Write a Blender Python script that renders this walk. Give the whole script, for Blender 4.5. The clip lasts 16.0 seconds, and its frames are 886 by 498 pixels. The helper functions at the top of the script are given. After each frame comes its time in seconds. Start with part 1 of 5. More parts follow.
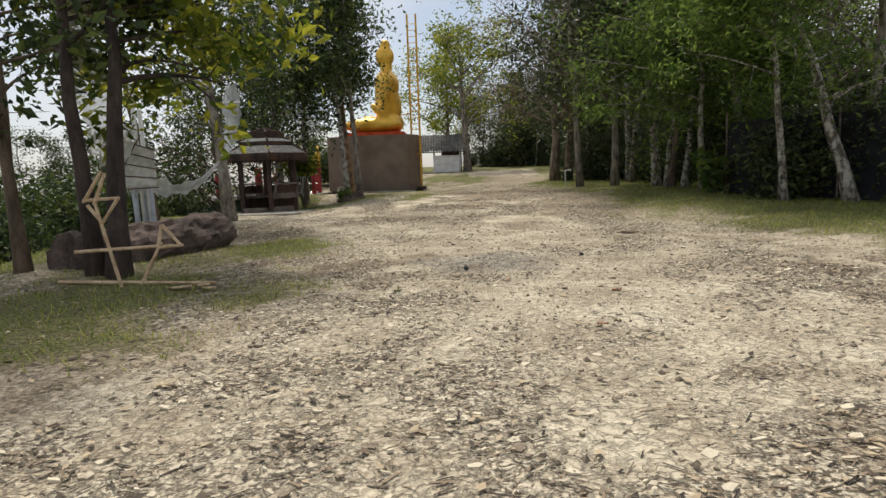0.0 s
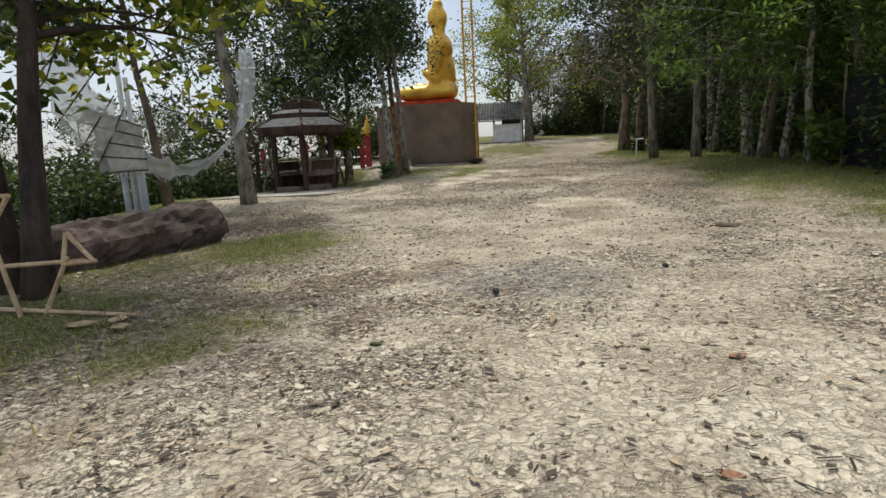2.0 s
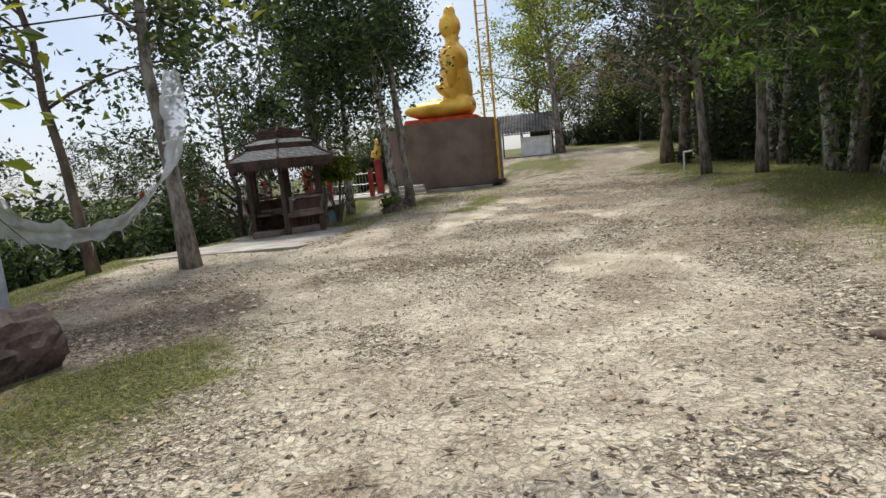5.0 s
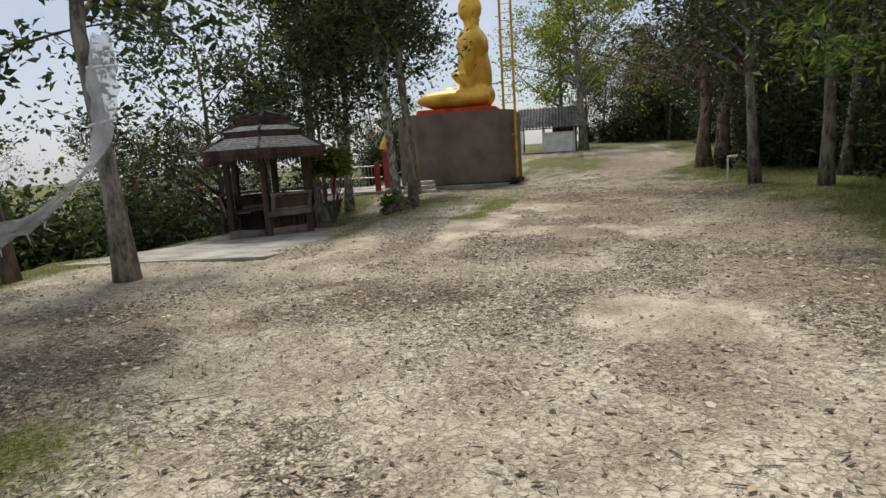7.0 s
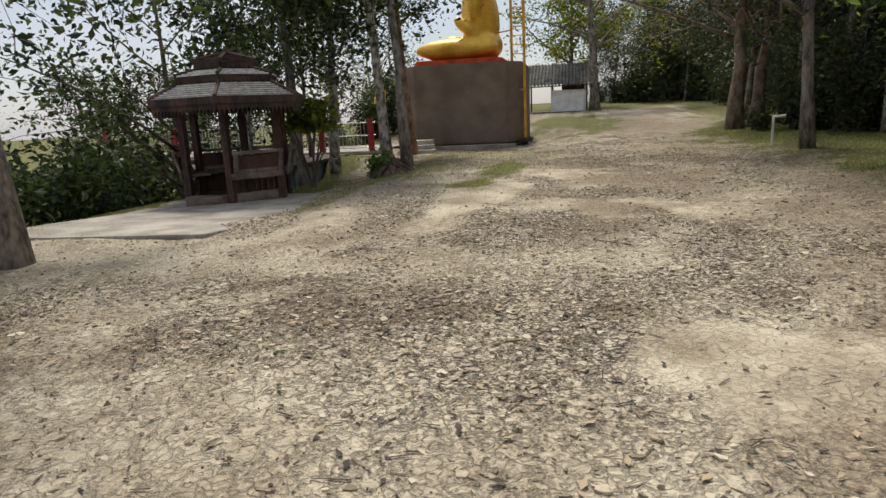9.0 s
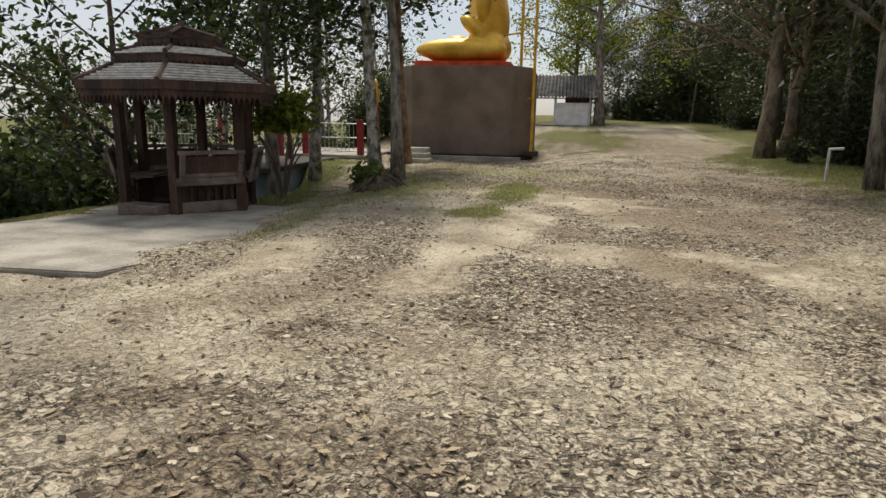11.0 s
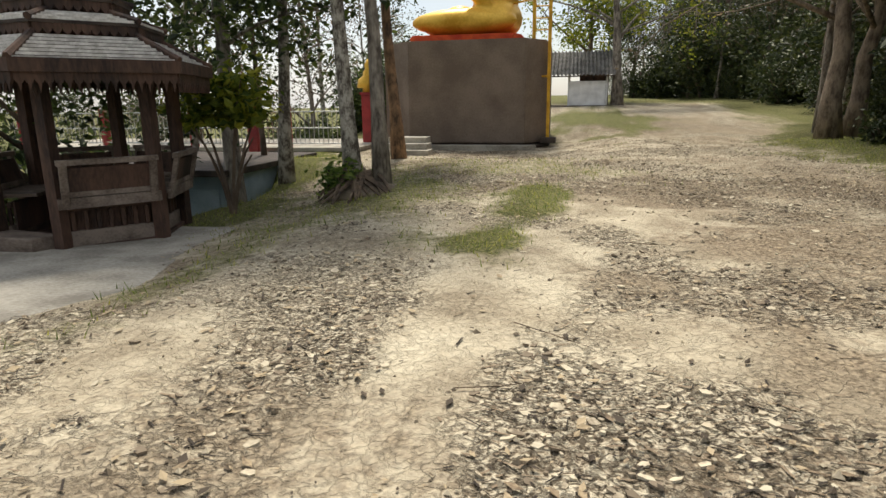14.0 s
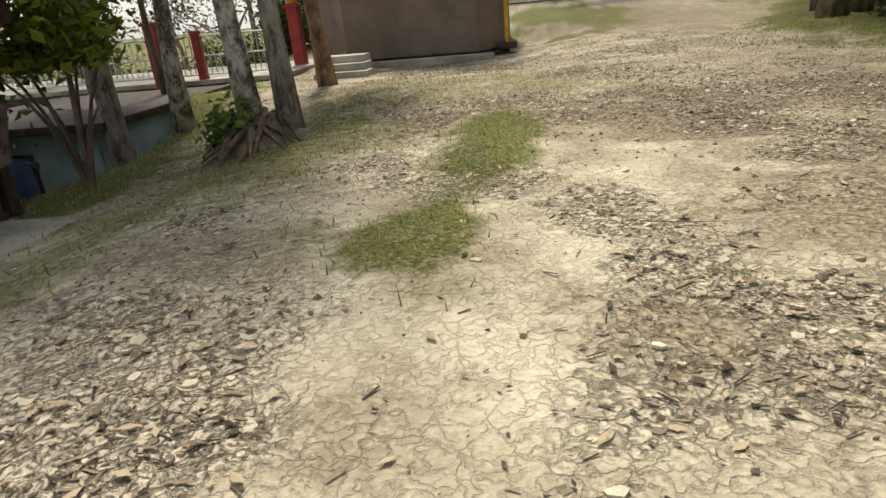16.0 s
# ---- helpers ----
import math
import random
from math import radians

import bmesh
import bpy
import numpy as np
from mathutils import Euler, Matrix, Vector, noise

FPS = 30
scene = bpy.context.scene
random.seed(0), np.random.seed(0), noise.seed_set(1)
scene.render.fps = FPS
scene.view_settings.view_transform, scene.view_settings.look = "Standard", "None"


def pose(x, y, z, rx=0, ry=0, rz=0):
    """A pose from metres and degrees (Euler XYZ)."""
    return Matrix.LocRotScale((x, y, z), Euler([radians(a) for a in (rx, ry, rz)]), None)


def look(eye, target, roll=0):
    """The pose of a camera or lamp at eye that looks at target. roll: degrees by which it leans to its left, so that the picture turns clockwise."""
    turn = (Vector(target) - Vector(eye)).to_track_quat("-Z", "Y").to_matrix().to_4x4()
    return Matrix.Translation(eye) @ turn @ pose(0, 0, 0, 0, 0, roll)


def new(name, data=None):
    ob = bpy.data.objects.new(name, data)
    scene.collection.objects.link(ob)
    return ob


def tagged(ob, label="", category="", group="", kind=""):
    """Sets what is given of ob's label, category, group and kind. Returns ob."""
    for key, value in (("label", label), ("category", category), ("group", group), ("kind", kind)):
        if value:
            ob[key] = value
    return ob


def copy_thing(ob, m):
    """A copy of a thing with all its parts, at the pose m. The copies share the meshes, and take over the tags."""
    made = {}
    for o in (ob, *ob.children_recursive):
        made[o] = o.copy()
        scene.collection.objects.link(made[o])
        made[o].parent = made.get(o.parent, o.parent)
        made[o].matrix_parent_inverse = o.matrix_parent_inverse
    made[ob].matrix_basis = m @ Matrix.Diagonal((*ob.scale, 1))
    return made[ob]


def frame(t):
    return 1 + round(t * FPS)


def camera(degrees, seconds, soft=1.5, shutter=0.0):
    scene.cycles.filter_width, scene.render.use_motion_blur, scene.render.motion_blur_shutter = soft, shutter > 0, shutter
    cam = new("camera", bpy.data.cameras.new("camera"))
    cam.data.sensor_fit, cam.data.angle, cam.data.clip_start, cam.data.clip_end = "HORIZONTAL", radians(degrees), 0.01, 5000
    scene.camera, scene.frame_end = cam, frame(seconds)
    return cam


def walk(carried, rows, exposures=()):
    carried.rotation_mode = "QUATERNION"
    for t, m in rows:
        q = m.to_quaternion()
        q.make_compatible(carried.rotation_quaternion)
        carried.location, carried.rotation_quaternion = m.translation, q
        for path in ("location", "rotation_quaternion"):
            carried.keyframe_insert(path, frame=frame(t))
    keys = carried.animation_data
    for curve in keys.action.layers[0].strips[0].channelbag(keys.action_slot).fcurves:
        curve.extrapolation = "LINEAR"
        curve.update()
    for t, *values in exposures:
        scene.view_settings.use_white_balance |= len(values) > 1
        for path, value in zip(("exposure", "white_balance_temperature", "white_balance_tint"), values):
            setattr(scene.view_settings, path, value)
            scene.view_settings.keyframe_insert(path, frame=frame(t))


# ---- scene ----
cam = camera(70.9, 16.0)
PATH = [
    (0, (1.038, -1.511, 1.206), (1.014, 0.473, 0.957), -2.0),
    (0.5, (1.114, -0.914, 1.214), (1.003, 1.068, 0.969), -2.5),
    (1, (1.266, -0.286, 1.216), (1.063, 1.676, 0.89), -3.5),
    (1.5, (1.315, 0.256, 1.244), (1.154, 2.219, 0.896), -0.3),
    (2, (1.4, 0.86, 1.277), (1.168, 2.818, 0.941), -2.9),
    (2.5, (1.495, 1.556, 1.268), (1.297, 3.509, 0.887), -3.5),
    (3, (1.619, 2.139, 1.265), (1.432, 4.079, 0.815), -5.4),
    (3.5, (1.712, 2.715, 1.295), (1.52, 4.642, 0.793), -6.7),
    (4, (1.821, 3.337, 1.365), (1.641, 5.294, 0.992), -4.6),
    (4.5, (1.816, 3.842, 1.497), (1.579, 5.796, 1.139), -4.6),
    (5, (1.79, 4.448, 1.612), (1.44, 6.396, 1.324), -5.7),
    (5.2, (1.786, 4.684, 1.621), (1.44, 6.634, 1.341), -3.4),
    (7.3, (1.702, 7.062, 1.693), (1.281, 8.992, 1.381), -3.4),
    (7.5, (1.672, 7.266, 1.685), (1.212, 9.19, 1.386), -2.3),
    (8, (1.644, 7.835, 1.634), (1.176, 9.745, 1.269), -2.5),
    (8.5, (1.496, 8.407, 1.596), (1.137, 10.344, 1.251), -1.9),
    (9, (1.404, 9.027, 1.558), (0.991, 10.935, 1.125), -2.8),
    (9.5, (1.346, 9.601, 1.575), (1.022, 11.546, 1.242), 0.6),
    (9.7, (1.234, 9.805, 1.576), (0.898, 11.748, 1.244), 1.0),
    (11.8, (0.688, 12.301, 1.572), (0.307, 14.21, 1.114), 0.7),
    (12, (0.648, 12.496, 1.585), (0.317, 14.426, 1.175), 1.1),
    (12.5, (0.587, 12.845, 1.578), (0.193, 14.774, 1.228), 1.7),
    (13, (0.567, 13.213, 1.582), (0.127, 15.115, 1.147), 1.7),
    (13.5, (0.493, 13.665, 1.578), (0.068, 15.567, 1.132), 1.6),
    (14, (0.44, 14.267, 1.565), (0.031, 16.168, 1.098), -0.7),
    (14.5, (0.401, 14.814, 1.55), (0.07, 16.726, 1.063), -2.3),
    (15, (0.359, 15.347, 1.517), (0.036, 17.222, 0.903), -5.9),
    (15.5, (0.363, 15.902, 1.512), (0.087, 17.813, 0.99), -7.1),
    (16, (0.376, 16.594, 1.514), (0.051, 18.426, 0.779), -5.4),
]
walk(cam, [(t, look(eye, target, roll)) for t, eye, target, roll in PATH],
     exposures=((0, 0.05, 6700, 10), (1.5, 0.1, 6400, 9), (2.5, -0.1, 6300, 10), (3.2, 0.1, 6200, 11), (4, 0.45, 6100, 11), (5, 0.2, 6200, 11), (7.5, -0.1, 6400, 11), (9, -0.05, 6600, 11), (9.7, -0.1, 6700, 11), (12.5, 0.08, 6800, 10), (14, 0.3, 6900, 9), (16, 0.35, 7000, 8)))

# ---- light ----
world = bpy.data.worlds.new("sky")
scene.world = world
world.use_nodes = True
wn = world.node_tree
sky = wn.nodes.new("ShaderNodeTexSky")
sky.sky_type = "NISHITA"
sky.sun_disc = False
sky.sun_elevation = radians(60)
sky.sun_rotation = radians(-15)
sky.air_density, sky.dust_density, sky.ozone_density = 1.0, 1.2, 1.0
# thin bright cloud all over the sky
wcoord, wcloud, wrange, wmix = wn.nodes.new("ShaderNodeTexCoord"), wn.nodes.new("ShaderNodeTexNoise"), wn.nodes.new("ShaderNodeMapRange"), wn.nodes.new("ShaderNodeMix")
wcloud.inputs["Scale"].default_value, wcloud.inputs["Detail"].default_value = 2.2, 5
wrange.inputs["From Min"].default_value, wrange.inputs["From Max"].default_value = 0.35, 0.62
wrange.inputs["To Min"].default_value, wrange.inputs["To Max"].default_value = 0.25, 0.95
wmix.data_type = "RGBA"
wmix.inputs["B"].default_value = (8.0, 8.3, 8.9, 1)
wn.links.new(wcoord.outputs["Generated"], wcloud.inputs["Vector"])
wn.links.new(wcloud.outputs["Fac"], wrange.inputs["Value"])
wn.links.new(wrange.outputs[0], wmix.inputs["Factor"])
wn.links.new(sky.outputs["Color"], wmix.inputs["A"])
wn.links.new(wmix.outputs["Result"], wn.nodes["Background"].inputs["Color"])
wn.nodes["Background"].inputs["Strength"].default_value = 0.10
sun = new("sun", bpy.data.lights.new("sun", "SUN"))
sun.data.energy, sun.data.angle, sun.data.color = 3.6, radians(9), (1.0, 0.94, 0.84)
sun.matrix_world = look((-4, 15, 27), (0, 0, 0))


# ---- materials ----
def material(name, a, b, scale=6.0, rough=0.8, metal=0.0, bump=0.3, fine=60.0, stretch=(1, 1, 1), vary=0.0, coat=0.0, third=None, spread=(0.35, 0.65)):
    """Two colours mixed by a coarse and a fine noise, with relief."""
    m = bpy.data.materials.new(name)
    m.use_nodes = True
    t = m.node_tree
    n, l = t.nodes, t.links
    bsdf = n["Principled BSDF"]
    tc, mp = n.new("ShaderNodeTexCoord"), n.new("ShaderNodeMapping")
    mp.inputs["Scale"].default_value = stretch
    l.new(tc.outputs["Object"], mp.inputs["Vector"])
    big, small = n.new("ShaderNodeTexNoise"), n.new("ShaderNodeTexNoise")
    for node, s in ((big, scale), (small, fine)):
        node.inputs["Scale"].default_value = s
        node.inputs["Detail"].default_value = 6
        l.new(mp.outputs["Vector"], node.inputs["Vector"])
    ramp = n.new("ShaderNodeValToRGB")
    e = ramp.color_ramp.elements
    e[0].position, e[0].color = spread[0], (*a, 1)
    e[1].position, e[1].color = spread[1], (*b, 1)
    if third:
        x = ramp.color_ramp.elements.new(0.5 * (spread[0] + spread[1]))
        x.color = (*third, 1)
    add = n.new("ShaderNodeMath")
    add.operation = "MULTIPLY_ADD"
    add.inputs[1].default_value, add.inputs[2].default_value = 0.45, -0.225
    l.new(small.outputs["Fac"], add.inputs[0])
    su = n.new("ShaderNodeMath")
    l.new(big.outputs["Fac"], su.inputs[0])
    l.new(add.outputs[0], su.inputs[1])
    fac = su.outputs[0]
    if vary:
        geo, s2 = n.new("ShaderNodeNewGeometry"), n.new("ShaderNodeMath")
        s2.operation = "MULTIPLY_ADD"
        s2.inputs[1].default_value = vary
        l.new(geo.outputs["Random Per Island"], s2.inputs[0])
        l.new(fac, s2.inputs[2])
        s3 = n.new("ShaderNodeMath")
        s3.operation = "SUBTRACT"
        s3.inputs[1].default_value = vary / 2
        l.new(s2.outputs[0], s3.inputs[0])
        fac = s3.outputs[0]
    l.new(fac, ramp.inputs["Fac"])
    l.new(ramp.outputs["Color"], bsdf.inputs["Base Color"])
    bsdf.inputs["Roughness"].default_value = rough
    bsdf.inputs["Metallic"].default_value = metal
    bsdf.inputs["Coat Weight"].default_value = coat
    if bump:
        bp = n.new("ShaderNodeBump")
        bp.inputs["Strength"].default_value = bump
        bp.inputs["Distance"].default_value = 0.02
        l.new(su.outputs[0], bp.inputs["Height"])
        l.new(bp.outputs["Normal"], bsdf.inputs["Normal"])
    return m


def leaf_material(name, a, b, third, glow=0.35):
    """Leaves that let light through, with a colour of their own each."""
    m = material(name, a, b, 0.8, 0.55, 0, 0, 5, vary=0.9, third=third, spread=(0.15, 0.85))
    n, l = m.node_tree.nodes, m.node_tree.links
    ramp = next(x for x in n if x.bl_idname == "ShaderNodeValToRGB")
    tr, mix = n.new("ShaderNodeBsdfTranslucent"), n.new("ShaderNodeMixShader")
    mix.inputs[0].default_value = glow
    l.new(ramp.outputs["Color"], tr.inputs["Color"])
    l.new(n["Principled BSDF"].outputs[0], mix.inputs[1])
    l.new(tr.outputs[0], mix.inputs[2])
    l.new(mix.outputs[0], n["Material Output"].inputs["Surface"])
    return m


BARK_GREY = material("bark_grey", (0.075, 0.06, 0.048), (0.31, 0.275, 0.23), 7, 0.9, 0, 0.7, 30, (1, 1, 0.35))
BARK_BROWN = material("bark_brown", (0.07, 0.05, 0.035), (0.19, 0.14, 0.10), 5, 0.9, 0, 0.8, 30, (1, 1, 0.3))
BARK_DARK = material("bark_dark", (0.018, 0.013, 0.011), (0.075, 0.052, 0.042), 5, 0.9, 0, 0.9, 26, (1, 1, 0.3))
BARK_LOG = material("rotten_log", (0.035, 0.024, 0.02), (0.14, 0.10, 0.085), 3, 0.95, 0, 1.0, 30)
BARK_PALE = material("bark_pale", (0.085, 0.07, 0.055), (0.46, 0.43, 0.37), 9, 0.85, 0, 0.6, 40, (1, 1, 0.6), spread=(0.4, 0.62))
BARK_TAN = material("bark_tan", (0.08, 0.058, 0.042), (0.28, 0.22, 0.16), 6, 0.9, 0, 0.8, 28, (1, 1, 0.4))
BARK_PEEL = material("bark_peel", (0.07, 0.045, 0.03), (0.34, 0.20, 0.11), 6, 0.8, 0, 0.6, 22, (1, 1, 0.5))
LEAF_LEFT = leaf_material("leaf_dark", (0.02, 0.035, 0.012), (0.12, 0.16, 0.035), (0.045, 0.075, 0.02))
LEAF_BRIGHT = leaf_material("leaf_bright", (0.06, 0.10, 0.012), (0.36, 0.36, 0.04), (0.18, 0.22, 0.025), 0.6)
LEAF_FOREST = leaf_material("leaf_forest", (0.018, 0.032, 0.010), (0.09, 0.11, 0.026), (0.034, 0.054, 0.014), 0.22)
LEAF_DRY = leaf_material("leaf_dry", (0.06, 0.045, 0.035), (0.24, 0.18, 0.11), (0.12, 0.095, 0.06))
LEAF_FEATHER = leaf_material("leaf_feather", (0.05, 0.10, 0.018), (0.22, 0.30, 0.06), (0.115, 0.18, 0.035), 0.6)
OLD_WOOD = material("old_wood", (0.022, 0.012, 0.009), (0.105, 0.056, 0.038), 3, 0.75, 0, 0.5, 40, (1, 1, 0.25))
GREY_WOOD = material("grey_wood", (0.09, 0.065, 0.05), (0.25, 0.20, 0.165), 4, 0.8, 0, 0.5, 45, (0.3, 1, 1))
ROOF_WOOD = material("roof_wood", (0.42, 0.40, 0.375), (0.74, 0.72, 0.69), 9, 0.5, 0, 0.5, 40)
BAMBOO = material("bamboo", (0.34, 0.22, 0.12), (0.60, 0.46, 0.30), 5, 0.6, 0, 0.3, 40)
CONCRETE = material("concrete", (0.24, 0.22, 0.185), (0.47, 0.44, 0.38), 1.6, 0.9, 0, 0.5, 30)
PLASTER = material("pedestal_plaster", (0.15, 0.113, 0.086), (0.23, 0.18, 0.14), 1.1, 0.85, 0, 0.25, 18)
# Near-black for plinths, and for shade painted on shingle, beam and roof edges.
DARK_BASE_AND_SHADE = material("dark_base_and_shade", (0.02, 0.015, 0.013), (0.07, 0.05, 0.04), 4, 0.8, 0, 0.3)
GOLD = material("gold_paint", (0.66, 0.36, 0.035), (0.88, 0.56, 0.09), 1.4, 0.42, 0.4, 0.12, 14)
RED_CLOTH = material("red_cloth", (0.52, 0.045, 0.015), (0.78, 0.12, 0.03), 3, 0.8, 0, 0.4)
YELLOW_PAINT = material("yellow_paint", (0.52, 0.27, 0.015), (0.80, 0.46, 0.03), 4, 0.55, 0, 0.2)
RED_PAINT = material("red_paint", (0.20, 0.012, 0.014), (0.36, 0.03, 0.03), 3, 0.5, 0, 0.2)
WHITE_PAINT = material("white_paint", (0.62, 0.62, 0.61), (0.84, 0.84, 0.83), 2, 0.7, 0, 0.15)
STEEL = material("steel_rail", (0.34, 0.34, 0.33), (0.60, 0.60, 0.58), 5, 0.4, 0.6, 0.1)
BLUE_WALL = material("blue_wall", (0.20, 0.28, 0.33), (0.36, 0.45, 0.50), 1.5, 0.85, 0, 0.2)
SHUTTER_BLUE = material("blue_door", (0.05, 0.10, 0.22), (0.10, 0.18, 0.34), 3, 0.5, 0, 0.1)
SHEET = material("corrugated_sheet", (0.045, 0.043, 0.04), (0.15, 0.145, 0.14), 2, 0.7, 0.1, 0.3)
PVC = material("pvc_pipe", (0.34, 0.37, 0.42), (0.52, 0.55, 0.60), 3, 0.5, 0, 0.1)
PVC_WHITE = material("white_pipe", (0.55, 0.55, 0.52), (0.75, 0.75, 0.72), 3, 0.5, 0, 0.1)
SLAT = material("bleached_slat", (0.50, 0.49, 0.47), (0.78, 0.77, 0.75), 6, 0.8, 0, 0.3)
HOLLOW_BLACK = material("hollow_black", (0.004, 0.004, 0.006), (0.014, 0.014, 0.018), 5, 0.95, 0, 0.3)
STONE = material("stone", (0.20, 0.18, 0.15), (0.50, 0.45, 0.37), 9, 0.9, 0, 0.5, vary=0.8)
DRY_LEAF = material("dry_leaf", (0.05, 0.035, 0.022), (0.42, 0.33, 0.21), 3, 0.8, 0, 0.2, vary=0.9, third=(0.22, 0.16, 0.10))
CLOD = material("clod", (0.15, 0.12, 0.085), (0.52, 0.45, 0.33), 7, 0.95, 0, 0.4, vary=0.8)
CRUST = material("mud_crust", (0.22, 0.175, 0.125), (0.62, 0.55, 0.415), 5, 0.95, 0, 0.3, 50, vary=0.5, third=(0.47, 0.405, 0.30))
CHAR = material("charcoal", (0.008, 0.008, 0.008), (0.05, 0.048, 0.045), 9, 0.9, 0, 0.5)
GRASS = leaf_material("grass_blade", (0.11, 0.16, 0.02), (0.44, 0.42, 0.10), (0.23, 0.29, 0.045), 0.5)
TWIG = material("twig", (0.05, 0.035, 0.025), (0.17, 0.12, 0.08), 8, 0.9, 0, 0.3)
TWIG_BITS = material("twig_bits", (0.03, 0.022, 0.016), (0.24, 0.18, 0.12), 6, 0.9, 0, 0, vary=0.9)


def netting():
    m = material("white_netting", (0.55, 0.57, 0.58), (0.80, 0.82, 0.82), 5, 0.7, 0, 0.2)
    n, l = m.node_tree.nodes, m.node_tree.links
    tr, mix, noi, ramp = n.new("ShaderNodeBsdfTransparent"), n.new("ShaderNodeMixShader"), n.new("ShaderNodeTexNoise"), n.new("ShaderNodeMapRange")
    noi.inputs["Scale"].default_value = 5.0
    ramp.inputs["From Min"].default_value, ramp.inputs["From Max"].default_value = 0.3, 0.7
    ramp.inputs["To Min"].default_value, ramp.inputs["To Max"].default_value = 0.25, 0.65
    l.new(noi.outputs["Fac"], ramp.inputs["Value"])
    l.new(ramp.outputs[0], mix.inputs[0])
    l.new(n["Principled BSDF"].outputs[0], mix.inputs[1])
    l.new(tr.outputs[0], mix.inputs[2])
    l.new(mix.outputs[0], n["Material Output"].inputs["Surface"])
    return m


NET = netting()


# ---- building helpers ----
def part(name, bm, mat, parent=None, label="", smooth=False):
    me = bpy.data.meshes.new(name)
    if isinstance(bm, tuple):
        me.from_pydata(bm[0], [], bm[1])
    else:
        bmesh.ops.recalc_face_normals(bm, faces=bm.faces)
        bm.to_mesh(me)
        bm.free()
    me.materials.append(mat)
    if smooth:
        me.polygons.foreach_set("use_smooth", [True] * len(me.polygons))
    ob = new(name, me)
    if parent:
        ob.parent = parent
    if label:
        tagged(ob, label)
    return ob


def thing(name, at, label, category, group="", turn=0.0, kind=""):
    ob = new(name)
    ob.matrix_basis = pose(*at, 0, 0, turn)
    return tagged(ob, label, category, group, kind)


def box(x0, x1, y0, y1, z0, z1, bevel=0.0, bm=None):
    own = bmesh.new()
    bmesh.ops.create_cube(own, size=1, matrix=Matrix.LocRotScale(((x0 + x1) / 2, (y0 + y1) / 2, (z0 + z1) / 2), None, (x1 - x0, y1 - y0, z1 - z0)))
    if bevel:
        bmesh.ops.bevel(own, geom=own.edges[:], offset=bevel, segments=2, affect="EDGES", profile=0.6)
    return own


def prism(outline, z0, z1, bevel=0.0):
    """A solid on a plan outline."""
    bm = bmesh.new()
    f = bm.faces.new([bm.verts.new((x, y, z0)) for x, y in outline])
    up = bmesh.ops.extrude_face_region(bm, geom=[f])
    bmesh.ops.translate(bm, vec=(0, 0, z1 - z0), verts=[v for v in up["geom"] if isinstance(v, bmesh.types.BMVert)])
    if bevel:
        bmesh.ops.bevel(bm, geom=bm.edges[:], offset=bevel, segments=2, affect="EDGES")
    return bm


def tube(points, radii, sides=8, store=None):
    """A tapered tube along points: vertices and faces."""
    vs, fs = store if store else ([], [])
    pts = [Vector(p) for p in points]
    ref = Vector((0.31, 0.95, 0.07))
    first = len(vs)
    for i, p in enumerate(pts):
        d = (pts[min(i + 1, len(pts) - 1)] - pts[max(i - 1, 0)]).normalized()
        a = d.cross(ref)
        if a.length < 0.1:
            a = d.cross(Vector((1, 0, 0)))
        a.normalize()
        b = d.cross(a)
        for k in range(sides):
            w = 2 * math.pi * k / sides
            vs.append(tuple(p + radii[i] * (math.cos(w) * a + math.sin(w) * b)))
    for i in range(len(pts) - 1):
        for k in range(sides):
            k2 = (k + 1) % sides
            fs.append((first + i * sides + k, first + i * sides + k2, first + (i + 1) * sides + k2, first + (i + 1) * sides + k))
    fs.append(tuple(first + k for k in range(sides))[::-1])
    fs.append(tuple(first + (len(pts) - 1) * sides + k for k in range(sides)))
    return vs, fs


def stick(a, b, r, r2=None, sides=7):
    return tube([a, b], [r, r2 or r], sides)


def leaf_mesh(centres, sizes, rng, wide=0.5, droop=0.35, store=None):
    """Folded leaves, two triangles a half."""
    vs, fs = store if store else ([], [])
    n = len(centres)
    if not n:
        return vs, fs
    c = np.asarray(centres, float)
    s = np.asarray(sizes, float)[:, None]
    d = rng.normal(size=(n, 3))
    d[:, 2] = d[:, 2] * 0.6 - droop
    d /= np.linalg.norm(d, axis=1)[:, None]
    q = rng.normal(size=(n, 3))
    side = np.cross(d, q)
    side /= np.linalg.norm(side, axis=1)[:, None] + 1e-9
    nor = np.cross(side, d)
    base, tip = c - d * s * 0.5, c + d * s * 0.5 - nor * s * 0.08
    lft = c - d * s * 0.05 + side * s * wide * 0.5 + nor * s * 0.1
    rgt = c - d * s * 0.05 - side * s * wide * 0.5 + nor * s * 0.1
    k = len(vs)
    vs.extend(map(tuple, np.stack([base, lft, tip, rgt], 1).reshape(-1, 3)))
    idx = k + 4 * np.arange(n)
    fs.extend(map(tuple, np.concatenate([np.stack([idx, idx + 1, idx + 2], 1), np.stack([idx, idx + 2, idx + 3], 1)])))
    return vs, fs


def bez(a, b, c, n):
    a, b, c = Vector(a), Vector(b), Vector(c)
    return [(1 - u) ** 2 * a + 2 * u * (1 - u) * b + u * u * c for u in (i / (n - 1) for i in range(n))]


# ---- ground ----
def step(a, b, v):
    u = np.clip((v - a) / (b - a), 0, 1)
    return u * u * (3 - 2 * u)


